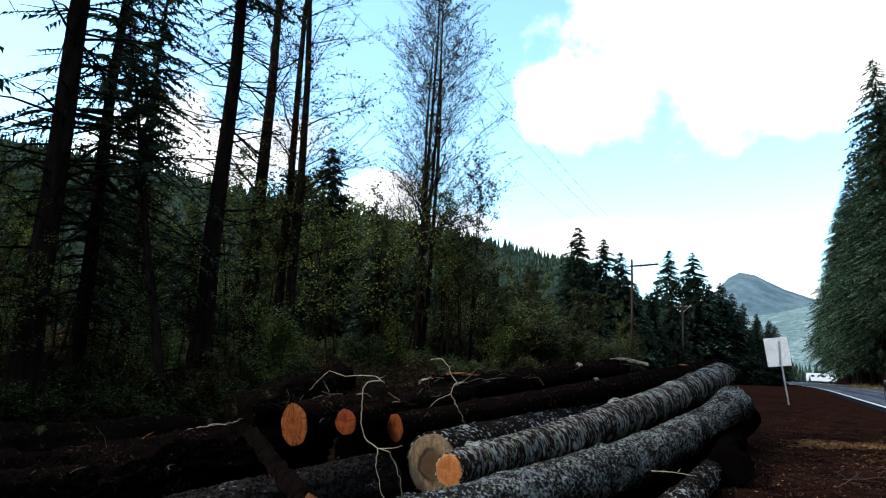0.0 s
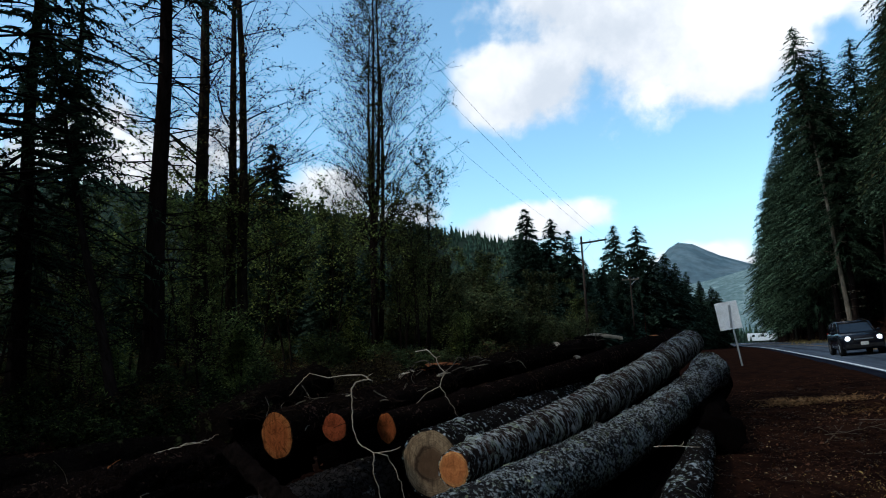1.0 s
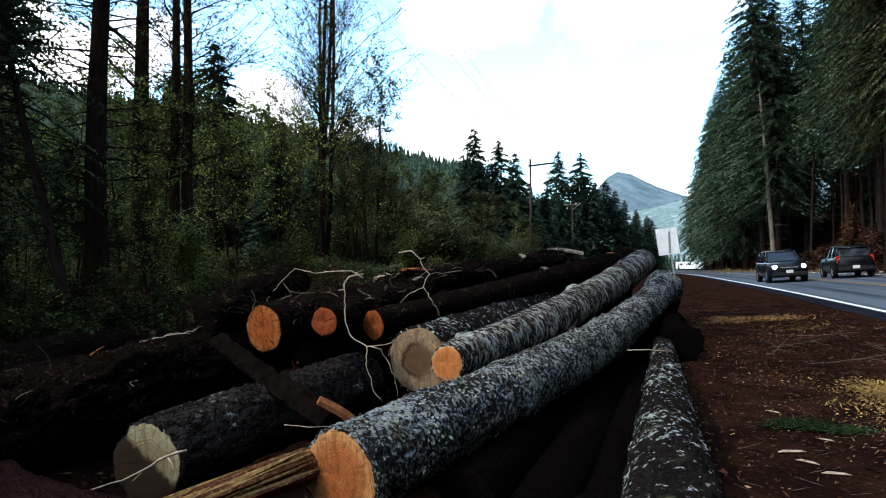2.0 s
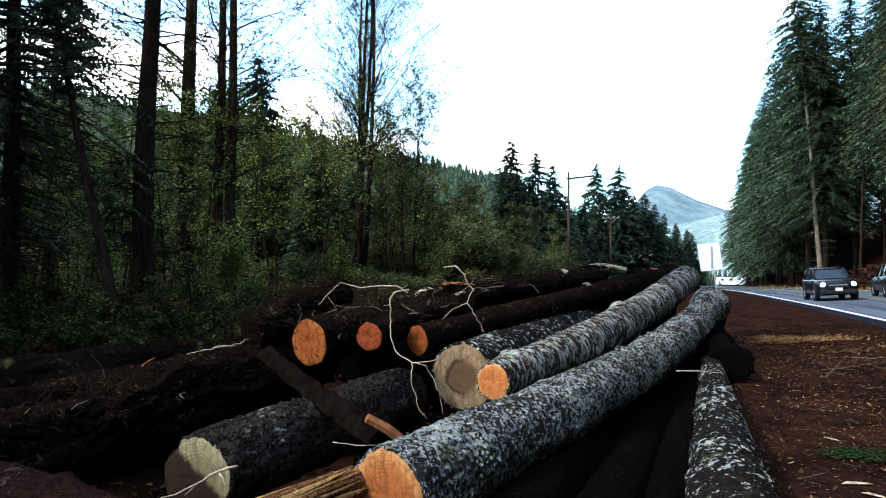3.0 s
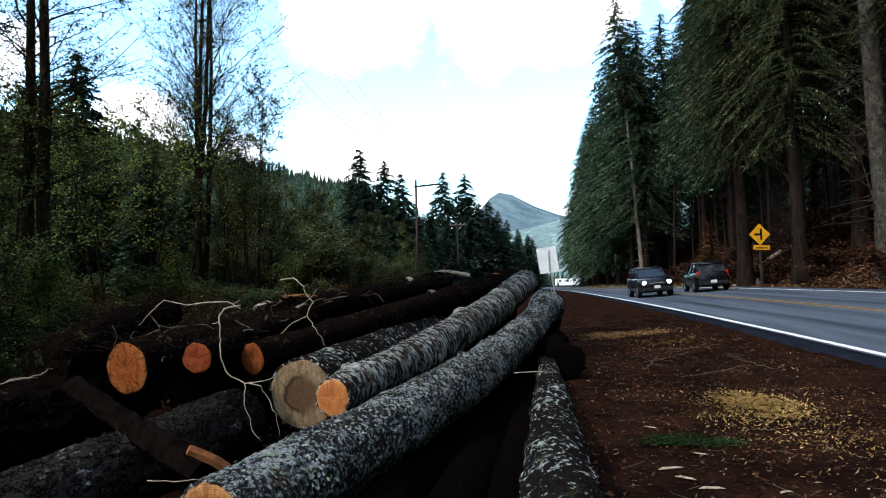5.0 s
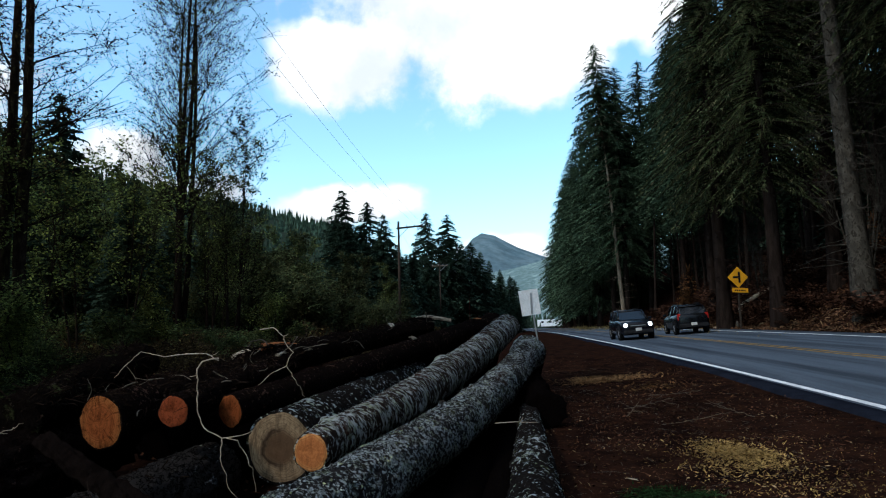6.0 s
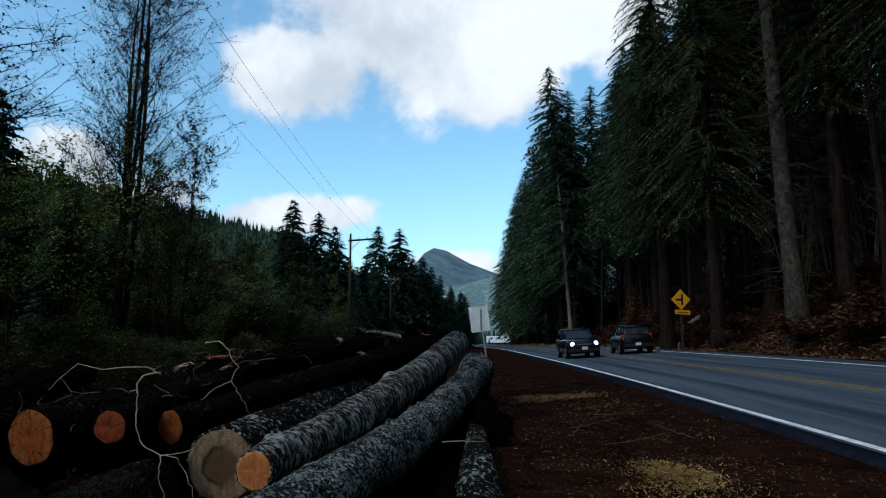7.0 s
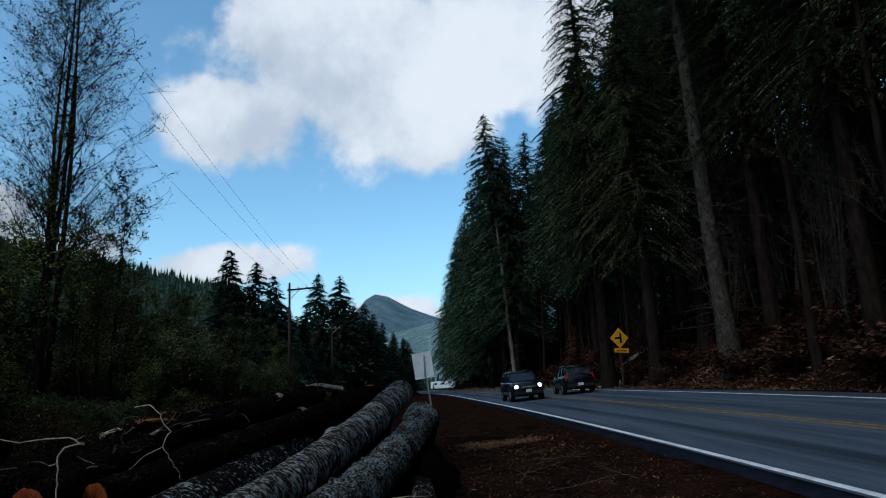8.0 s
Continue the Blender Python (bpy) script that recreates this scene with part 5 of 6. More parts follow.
twig("bare_branch", [[(-2.22, 2.32, 0.55), (-2.28, 2.25, 0.525), (-2.34, 2.17, 0.49), (-2.41, 2.08, 0.45), (-2.46, 1.95, 0.44)], [(-2.34, 2.17, 0.49), (-2.40, 2.14, 0.43)], [(-2.28, 2.25, 0.525), (-2.2, 2.2, 0.49)]], 0.015, M["twig"], "pale crooked branch by the log ends")


def slab(points, width, thick, mat, label, name="bark_strip", tip=None, seed=0):
    """A long slab of bark or split wood along points, curved across its width."""
    p = [Vector(q) for q in points]
    at = p[0]
    top = tagged(new(name), label, "broken wood", "broken wood in the pile")
    top.location = at
    line = smooth_path([q - at for q in p], 0.06)
    v, f = [], []
    n, m_ = len(line), 9
    axis = (p[-1] - p[0]).normalized()
    side = axis.cross(Vector((0, -0.6, 0.8))).normalized()
    nor = side.cross(axis)
    for s in (1, -1):
        for i, c in enumerate(line):
            w = width * (1 - 0.25 * i / n) * (1 + 0.12 * noise.noise((i * 0.35, seed, 1)))
            for k in range(m_):
                u = k / (m_ - 1) - 0.5
                bow = thick * 0.8 * math.cos(u * math.pi)
                v.append(c + side * (u * w + 0.02 * noise.noise((i * 0.5, k, seed))) + nor * (bow + s * thick * 0.5 + 0.012 * noise.noise((i * 0.6, k * 1.3, seed + s))))
    for i in range(n - 1):
        for k in range(m_ - 1):
            a = i * m_ + k
            f.append((a, a + 1, a + m_ + 1, a + m_))
            b = n * m_ + a
            f.append((b, b + m_, b + m_ + 1, b + 1))
        for k in (0, m_ - 1):
            a, b = i * m_ + k, n * m_ + i * m_ + k
            f.append((a, a + m_, b + m_, b))
    for i in (0, n - 1):
        for k in range(m_ - 1):
            a, b = i * m_ + k, n * m_ + i * m_ + k
            f.append((a, a + 1, b + 1, b))
    link("plank", v, f, mat, top, smooth=False)
    if tip:
        v, f = [], []
        q0, q1 = tip[1], tip[2]
        tube(v, f, smooth_path([q0 - at, (q0 + q1) / 2 - at + Vector((0.01, 0, 0.008)), q1 - at], 0.03), tip[3], 5, rough=lambda i, k, c, d: 0.006 * noise.noise((k * 3.1, i * 0.4, 2)))
        link("broken_tip", v, f, tip[0], top, "fresh orange broken wood tip", smooth=False)
    return top


slab([(-1.80, 3.10, 0.575), (-2.19, 3.30, 0.66), (-2.70, 3.60, 0.77), (-3.28, 3.9, 0.94)], 0.175, 0.03, M["slab"], "long dark strip of bark leaning across the logs", tip=(M["sawn"], Vector((-1.83, 3.0, 0.705)), Vector((-1.68, 3.14, 0.57)), 0.030), seed=2)


def splinters(a, b, count, label, seed):
    """A torn piece of split wood: a red-brown core from a to b under long pale fibres that fan out and break off at different lengths."""
    rr = random.Random(seed)
    top = tagged(new("split_wood"), label, "split wood", "broken wood in the pile")
    top.location = a
    axis = b - a
    side = axis.cross(Vector((0, 0, 1))).normalized()
    lift = side.cross(axis).normalized()
    v, f = [], []
    tube(v, f, [axis * q for q in (0.10, 0.22, 0.4, 0.6, 0.8, 1.0)], [0.035, 0.065, 0.085, 0.095, 0.10, 0.10], 22,
         rough=lambda i, k, c, d: 0.022 * noise.noise((k * 1.9, i * 0.25, seed)) + 0.010 * noise.noise((k * 5.3, i * 0.6, seed)))
    link("core", v, f, M["split_core"], top, "red-brown torn heartwood", smooth=False)
    for k in range(count):
        ang = rr.uniform(-0.7, 3.6)
        rad = rr.uniform(0.05, 0.105)
        u, w = math.cos(ang) * rad, math.sin(ang) * rad
        s0, s1 = rr.uniform(0.0, 0.45) ** 1.2 - 0.05, rr.uniform(0.55, 1.0)
        out = rr.uniform(0.9, 1.5)
        bow = rr.gauss(0, 0.018)
        v, f = [], []
        pts = [axis * (s0 + (s1 - s0) * q) + side * (u * (1 + (out - 1) * (1 - q)) + bow * math.sin(q * 3.1)) + lift * (w * (0.55 + 0.45 * q) + bow * 0.6 * math.sin(q * 2.4)) for q in (0, 0.25, 0.5, 0.75, 1.0)]
        r = rr.uniform(0.004, 0.015)
        tube(v, f, pts, [r * 0.2, r * 0.8, r, r * 0.9, r * 0.5], 5, rough=lambda i, kk, c, d: r * 0.5 * noise.noise((kk * 2.7, i * 0.9, k)))
        link("splinter", v, f, M["splinter" if rr.random() < 0.72 else "split_core"], top, smooth=False)


splinters(Vector((-2.22, 2.08, 0.28)), Vector((-1.76, 2.98, 0.37)), 90, "torn pale yellow and red split wood with long loose fibres", 5)
slab([(-3.12, 7.2, 1.42), (-3.27, 7.2, 1.42), (-3.42, 7.15, 1.36)], 0.10, 0.03, M["twig"], "pale splintered wood on top of the pile", "wood_splinter", seed=8)
slab([(-2.0, 11.8, 1.84), (-1.78, 11.97, 1.88), (-1.35, 12.1, 1.80)], 0.075, 0.03, M["twig"], "pale torn wood at the end of a log", "wood_splinter", seed=9)

twig("wooden_stake", [[(-1.15, 14.0, 1.70), (-1.15, 14.0, 2.05), (-1.14, 14.0, 2.37)]], 0.018, M["stake"], "thin dark red stake standing on the pile", "loose twigs on the pile")

pr = random.Random(31)
for k in range(26):
    a0, b0, rad = pr.choice((((-2.55, 9.0, 1.44), (-1.80, 11.95, 1.70), 0.165), ((-3.15, 6.9, 1.27), (-2.55, 9.0, 1.44), 0.16), ((-2.82, 6.6, 1.19), (-2.95, 9.0, 1.36), 0.14), ((-3.35, 8.0, 1.20), (-3.65, 12.0, 1.42), 0.2), ((-1.90, 8.17, 1.20), (-0.72, 15.6, 1.76), 0.20)))
    q = Vector(a0).lerp(Vector(b0), pr.random()) + Vector((pr.uniform(-0.07, 0.07), 0, rad))
    ang, half_l = pr.uniform(-0.9, 0.9), pr.uniform(0.08, 0.3)
    d = Vector((math.sin(ang), math.cos(ang), pr.uniform(-0.05, 0.25))) * half_l
    slab([q - d, q + Vector((0, 0, 0.02)), q + d], pr.uniform(0.04, 0.09), 0.012, M[pr.choice(("slab", "slab", "bark_dark", "sawn", "dry_twig", "twig"))], "torn strip of bark and wood on top of the logs", seed=40 + k)

# loose litter: strips, chips, leaves and needles
lr = random.Random(77)


def litter(name, spots, mat, label, category, flat=0.35):
    """Many small slivers; each spot is (x, y, spread x, spread y, count, length, width, lift, optional surface function)."""
    v, f = [], []
    for cx, cy, sx, sy, count, ll, ww, lift, fn in spots:
        for i in range(count):
            x, y = cx + lr.gauss(0, sx), cy + lr.gauss(0, sy)
            z = fn(x, y)
            if z is None:
                continue
            z += lift * abs(lr.gauss(0, 0.6)) + 0.006
            a = lr.uniform(0, 6.28)
            l = ll * lr.uniform(0.4, 1.5)
            d = Vector((math.cos(a), math.sin(a), lr.gauss(0, flat))) * l
            s = Vector((-math.sin(a), math.cos(a), lr.gauss(0, flat))) * ww * lr.uniform(0.5, 1.4)
            q = Vector((x, y, z))
            n0 = len(v)
            v.extend((q - d * 0.5 - s * 0.4, q - d * 0.1 + s * 0.6, q + d * 0.5 + s * 0.1, q + d * 0.2 - s * 0.5))
            f.append((n0, n0 + 1, n0 + 2, n0 + 3))
    return tagged(link(name, v, f, mat, smooth=False), label, category, kind="stuff")


def dirt_only(x, y):
    return ground_z(x, y) if x - road_x(y) < -0.55 else None


def bank_only(x, y):
    return ground_z(x, y) if x - road_x(y) > 8.5 else None


litter("straw_chips", [(2.24, 7.25, 0.17, 0.30, 1900, 0.044, 0.013, 0.03, dirt_only), (2.42, 6.95, 0.17, 0.26, 1100, 0.044, 0.013, 0.03, dirt_only), (2.0, 6.6, 0.2, 0.3, 500, 0.042, 0.011, 0.02, dirt_only), (2.6, 5.7, 0.45, 0.5, 800, 0.03, 0.007, 0.01, dirt_only), (2.3, 6.9, 0.7, 0.9, 700, 0.03, 0.007, 0.01, dirt_only)],
       M["straw"], "patch of golden sawdust and wood shavings on the dirt", "wood shavings")
litter("straw_chips", [(1.5, 15.6, 0.28, 0.35, 900, 0.12, 0.02, 0.06, dirt_only), (2.2, 16.4, 0.45, 0.35, 900, 0.10, 0.02, 0.03, dirt_only), (2.6, 14.0, 0.4, 0.5, 300, 0.1, 0.02, 0.02, dirt_only)],
       M["shaving"], "strewn straw-coloured bark shavings on the dirt", "wood shavings")
litter("leaf_litter", [(2.0, 6.0, 2.2, 3.2, 9000, 0.038, 0.014, 0.012, dirt_only), (2.2, 14, 1.5, 5.0, 7000, 0.055, 0.02, 0.015, dirt_only), (-6, 5, 2.4, 4, 9000, 0.06, 0.03, 0.05, dirt_only)],
       M["litter"], "fallen brown leaves and bark scraps on the dirt", "leaf litter")
litter("wood_chips", [(1.6, 5.0, 1.2, 1.5, 520, 0.035, 0.012, 0.01, dirt_only), (2.4, 9, 1.2, 3.0, 480, 0.045, 0.014, 0.01, dirt_only)], M["chip"], "scattered pale wood chips on the dirt", "wood chips")


def rootlets(name, logs, mat, label, seed, thick=0.004):
    """Thin dark roots and twigs caught on logs; each log is (points, radius, count, longest)."""
    rr = random.Random(seed)
    v, f = [], []
    for pts, rad, count, longest in logs:
        line = smooth_path(pts, 0.1)
        for i in range(count):
            k = rr.randrange(len(line) - 1)
            ax = (line[k + 1] - line[k]).normalized()
            sd = ax.cross(Vector((0, 0, 1))).normalized()
            a = rr.uniform(0.1, 3.0)
            nn = sd * math.cos(a) + Vector((0, 0, 1)) * math.sin(a)
            p = line[k] + nn * rad * rr.uniform(0.95, 1.05)
            l = longest * rr.uniform(0.3, 1.0)
            d1 = (nn * rr.uniform(0.0, 0.7) + ax * rr.uniform(-1, 1) + sd * rr.uniform(-0.8, 0.8)).normalized()
            q = p + d1 * l * 0.5 + Vector((0, 0, rr.uniform(-0.05, 0.08) * l))
            e = q + (d1 + Vector((rr.uniform(-0.7, 0.7), rr.uniform(-0.7, 0.7), rr.uniform(-0.9, 0.3)))).normalized() * l * 0.5
            tube(v, f, smooth_path([p, q, e], l / 5), thick * rr.uniform(0.5, 1.4), 4, cap=False)
    return tagged(link(name, v, f, mat), label, "roots", kind="stuff")


G_AXIS = [(-3.78, 1.1, 0.42), (-3.84, 2.2, 0.45), (-3.82, 3.0, 0.56), (-3.70, 3.8, 0.64), (-3.72, 5.4, 0.72)]
L1_AXIS = [(-3.14, 4.33, 0.995), (-3.35, 8.0, 1.20)]
L2_AXIS = [(-2.605, 4.44, 1.055), (-2.82, 6.6, 1.19), (-2.95, 9.0, 1.36)]
T_AXIS = [(-3.15, 6.9, 1.27), (-2.55, 9.0, 1.44), (-1.80, 11.95, 1.70)]
E_AXIS = [(-2.58, 2.95, 0.45), (-2.60, 5.06, 0.46)]
rootlets("root_debris", [(G_AXIS, 0.265, 500, 0.12), (L1_AXIS, 0.21, 240, 0.22), (L2_AXIS, 0.14, 220, 0.18), (T_AXIS, 0.17, 320, 0.25), (E_AXIS, 0.24, 60, 0.15), ([(-3.75, 4.2, 1.02), (-3.80, 5.1, 1.22), (-3.95, 6.1, 1.38)], 0.2, 220, 0.15)],
         M["root"], "dark rootlets and torn bark fibres caught on the logs", 3)
rootlets("twig_debris", [(G_AXIS, 0.27, 9, 0.25), (L1_AXIS, 0.21, 16, 0.35), (T_AXIS, 0.17, 26, 0.35), (L2_AXIS, 0.14, 14, 0.3)], M["dry_twig"], "dry grey twigs scattered over the logs", 4, 0.005)
litter("dry_grass", [(10.6, 66, 1.2, 14, 1400, 0.5, 0.02, 0.2, ground_z), (9.5, 108, 1.2, 14, 1200, 0.6, 0.04, 0.2, ground_z)],
       M["grass"], "dry yellow grass along the road edge", "grass", 0.8)
litter("bank_litter", [(13.4, 44, 1.3, 10, 9000, 0.16, 0.07, 0.06, bank_only), (15.0, 30, 2.0, 8, 7000, 0.14, 0.06, 0.06, bank_only), (12.4, 60, 1.2, 10, 5000, 0.2, 0.08, 0.06, bank_only), (19.5, 34, 3.0, 9, 6000, 0.2, 0.08, 0.08, bank_only)],
       M["bank_leaf"], "fallen brown leaves and needles over the bank", "leaf litter", 0.5)
litter("bank_debris", [(13.8, 44, 1.3, 8, 420, 0.6, 0.06, 0.10, bank_only), (16.0, 27, 2.2, 6, 320, 0.7, 0.04, 0.12, bank_only)], M["chip"], "pale broken sticks strewn over the bank", "twigs", 0.25)
litter("ground_twigs", [(2.0, 6.5, 1.6, 3.0, 700, 0.16, 0.005, 0.02, dirt_only), (2.2, 14, 1.2, 5.0, 500, 0.22, 0.007, 0.02, dirt_only), (-0.6, 5.5, 0.4, 3.0, 300, 0.2, 0.008, 0.03, dirt_only)],
       M["dry_twig"], "thin dry twigs and needles strewn on the dirt", "twigs", 0.12)
for k, (x, y, l, w, turn) in enumerate(((0.97, 4.62, 0.20, 0.05, 0.4), (1.03, 4.42, 0.15, 0.04, -0.5), (1.16, 4.25, 0.17, 0.045, 0.1), (1.6, 4.2, 0.10, 0.03, 0.6), (1.25, 5.0, 0.12, 0.03, -0.3), (1.05, 6.1, 0.14, 0.03, -0.6))):
    v, f = [], []
    tube(v, f, [Vector((-l / 2, 0, 0)), Vector((-l / 4, 0.01, 0.008)), Vector((l / 4, 0, 0.010)), Vector((l / 2, -0.01, 0.002))], [w * 0.15, w * 0.5, w * 0.45, w * 0.1], 7)
    v = [Vector((p.x, p.y, p.z * 0.35)) for p in v]
    chip = tagged(link("wood_chip", v, f, M["twig"]), "pale split wood chip lying on the dirt", "wood chip", "large wood chips on the dirt")
    chip.matrix_basis = pose(x, y, ground_z(x, y) + 0.008, 0, 0, math.degrees(turn))
# green fir boughs on the ground
for bx, by, turn in ((1.07, 5.30, 0.1), (1.45, 5.38, 0.5), (1.2, 5.45, -0.3)):
    wv_, wf_, cv_, cf_ = [], [], [], []
    br = random.Random(int(bx * 100))
    stem = [Vector((-0.25 + 0.1 * i, 0.03 * br.uniform(-1, 1), 0.02)) for i in range(6)]
    tube(wv_, wf_, stem, [0.008, 0.007, 0.006, 0.005, 0.004, 0.002], 5)
    for i in range(300):
        q = stem[br.randrange(0, 5)].lerp(stem[br.randrange(1, 6)], br.random()) + Vector((0, br.gauss(0, 0.06), abs(br.gauss(0, 0.02))))
        d = Vector((br.uniform(-0.2, 1), br.uniform(-1, 1), br.uniform(-0.1, 0.5))) * 0.07
        s = Vector((0.006, 0.006, 0.002))
        cf_.append((len(cv_), len(cv_) + 1, len(cv_) + 2))
        cv_.extend((q - s, q + s, q + d))
    bo = tagged(new("fir_bough"), "fresh green fir bough lying on the dirt", "branch", "fir boughs on the dirt")
    bo.matrix_basis = pose(bx, by, ground_z(bx, by), 0, 0, math.degrees(turn))
    link("stem", wv_, wf_, M["trunk"], bo)
    link("needles", cv_, cf_, M["bough"], bo, smooth=False)
for k, (x, y, turn) in enumerate(((2.1, 11.0, 0.4), (2.7, 12.0, -0.6), (1.7, 10.2, 1.2), (2.4, 9.2, 0.2), (3.0, 9.8, 2.0))):
    g = ground_z(x, y)
    c, s = math.cos(turn), math.sin(turn)
    twig("bare_branch", [[(x - 0.5 * c, y - 0.5 * s, g + 0.02), (x, y, g + 0.07), (x + 0.5 * c, y + 0.5 * s, g + 0.16)], [(x, y, g + 0.07), (x + 0.2 * c - 0.25 * s, y + 0.2 * s + 0.25 * c, g + 0.15)],
                         [(x + 0.2 * c, y + 0.2 * s, g + 0.1), (x + 0.4 * c + 0.2 * s, y + 0.4 * s - 0.2 * c, g + 0.05)]], 0.009, M["dry_twig"], "dry grey branch lying on the dirt", "dry branches on the dirt")
# fallen pale limb and stumps on the bank
for pts, r in (([(13.85, 45.0, 0.0), (14.1, 45.0, 1.35), (15.06, 45.0, 1.97), (15.95, 45.0, 2.40), (17.6, 45.6, 2.75)], 0.36), ([(15.5, 25.5, 3.2), (17.2, 24.5, 4.0), (18.5, 24.2, 4.2)], 0.10), ([(16.0, 21, 4.2), (17.5, 20.5, 4.8)], 0.08), ([(12.6, 46.5, 1.3), (13.8, 46, 1.7), (14.8, 46, 2.1)], 0.09)):
    base = Vector(pts[0])
    gz_ = ground_z(base.x, base.y)
    twig("fallen_limb", [[(x, y, z - base.z + gz_ + 0.06) for x, y, z in pts]], r, M["twig"], "pale fallen limb lying on the bank", "fallen limbs on the bank")
for line, r in (([(23.7, 36.8, 0.15), (24.4, 36.5, 0.55), (25.3, 36.0, 0.75)], 0.12), ([(21.7, 33.3, 0.2), (22.2, 32.6, 0.5), (22.9, 31.6, 0.6)], 0.11)):
    twig("fallen_limb", [[(x, y, ground_z(x, y) + up) for x, y, up in line]], r, M["dry_twig"], "grey fallen limb lying high on the bank", "fallen limbs on the bank")

# ---- poles, wires and signs ----


def utility_pole(x, y, top_z, arm_turn, label, arm=2.1, shift=0.85):
    z0 = ground_z(x, y) - 0.3
    p = thing("utility_pole", (x, y, z0), label, "utility pole", "utility poles along the road", turn=arm_turn)
    h = top_z - z0
    part("pole", cyl_bm(0.12, h, (0, 0, h / 2), "Z", 14, 0.08), M["pole"], p, smooth=True)
    # far crossarms take the lighter bark colour to look sunlit
    part("crossarm", box_bm(arm, 0.10, 0.14, (0, 0, 0), 0.01), M["pole" if y < 60 else "trunk_sunlit"], p, m=pose(shift, 0.14, h - 0.45, 0, -5 * shift, 0))
    spots = [(arm * (k - 0.5) + shift, 0.14, h - 0.34 + (k - 0.5) * arm * 0.087 * shift) for k in (0.06, 0.40, 0.70, 0.96)]
    for at in spots:
        part("insulator", cyl_bm(0.055, 0.24, at, "Z", 10, 0.03), M["steel"], p, smooth=True)
    part("brace", box_bm(0.05, 0.03, 1.1, (0, 0, 0), 0.005), M["steel"], p, m=pose(0.40, 0.13, h - 0.85, 0, 45, 0))
    return [Vector((x, y, z0)) + Matrix.Rotation(arm_turn, 3, "Z") @ (Vector(at) + Vector((0, 0, 0.12))) for at in (spots[0], spots[2], spots[3])]


ends = [utility_pole(*a) for a in ((-8.3, -3.5, 12.6, 0.1, "wooden utility pole with crossarm, out among the trees"), (-9.72, 48.8, 10.15, 0.1, "wooden utility pole with crossarm and insulators"),
                                   (-11.9, 88.0, 10.9, 0.1, "distant wooden utility pole with crossarm", 2.2, 0.0), (-7.6, 134.4, 9.5, 0.1, "distant wooden utility pole with crossarm", 2.2, 0.0))]
for a, b in zip(ends, ends[1:]):
    for p, q in zip(a, b):
        v, f = [], []
        line = [p.lerp(q, i / 24) - Vector((0, 0, 1.1 * 4 * (i / 24) * (1 - i / 24))) for i in range(25)]
        tube(v, f, line, 0.0055, 5)
        tagged(link("power_line", v, f, M["wire"]), "thin black overhead power cable", "cable", "power lines between the poles")
rp = thing("wooden_post", (9.35, 126.0, ground_z(9.35, 126.0) - 0.2), "thin pale wooden pole across the road", "pole")
part("pole", cyl_bm(0.19, 7.6, (0, 0, 3.8), "Z", 12, 0.13), M["trunk_grey"], rp, smooth=True)


# yellow side-road warning sign across the road
sx_, sy_ = 12.64, 40.4
sz_ = ground_z(sx_, sy_)
ws = thing("warning_sign", (sx_, sy_, sz_), "yellow diamond side-road warning sign with a plaque on a post", "road sign", turn=radians(12))
part("post", box_bm(0.09, 0.09, 3.4, (0, 0.06, 1.6), 0.004), M["pole"], ws)
plate = box_bm(0.91, 0.02, 0.91, (0, 0, 0), 0.009)
part("diamond_plate", plate, M["sign_yellow"], ws, "yellow diamond plate with rounded corners", m=pose(0, 0, 3.10, 0, 45, 0))
for name, w, h, x, z in (("symbol_stem", 0.13, 0.66, 0.08, 3.10), ("symbol_branch", 0.36, 0.13, -0.14, 3.10)):
    part(name, box_bm(w, 0.006, h, (0, 0, 0)), M["black"], ws, "black printed side-road symbol", m=pose(x, -0.014, z))
part("plaque", box_bm(1.0, 0.02, 0.27, (0, 0, 0), 0.008), M["sign_yellow"], ws, "yellow plaque below the diamond", m=pose(0.08, 0, 2.32, 0, 3, 0))
for k in range(6):
    part("print_bar", box_bm(0.08, 0.006, 0.09, (0, 0, 0)), M["black"], ws, m=pose(-0.21 + k * 0.115, -0.013, 2.32 - 0.005 * k))
# white sign seen from behind
gx_, gy_ = 0.62, 37.0
gs = thing("road_sign", (gx_, gy_, ground_z(gx_, gy_) - 0.1), "pale white rectangular road sign leaning on a thin post", "road sign")
q = pose(0, 0, 0, 0, -7, 8)
part("post", box_bm(0.08, 0.06, 3.5, (0, 0.04, 1.75), 0.004), M["steel"], gs, m=q)
part("plate", box_bm(1.10, 0.02, 1.45, (0, 0, 0), 0.009), M["sign_white"], gs, "pale sheet-metal plate", m=q @ pose(-0.1, 0, 2.75))
part("rib", box_bm(0.10, 0.02, 1.2, (0, 0, 0), 0.004), M["steel"], gs, m=q @ pose(-0.02, -0.025, 2.7, 0, 6, 0))

# ---- vehicles ----
M["car_paint"] = material("dark_car_paint", (0.006, 0.007, 0.011), 0.25, 3, 0.2, None, 200, 0.0, spec=0.2)
M["car_paint_blue"] = material("black_car_paint", (0.005, 0.006, 0.008), 0.25, 3, 0.2, None, 200, 0.0, spec=0.2)
M["glass"] = material("dark_car_glass", (0.012, 0.014, 0.018), 0.06, 3, 0.1, None, 200, 0.0, spec=0.5)
M["tyre"] = material("tyre_rubber", (0.018, 0.018, 0.019), 0.9, 6, 0.2, None, 60, 0.2)
M["rim"] = material("alloy_rim", (0.45, 0.46, 0.48), 0.35, 6, 0.15, None, 60, 0.0, metal=0.8)
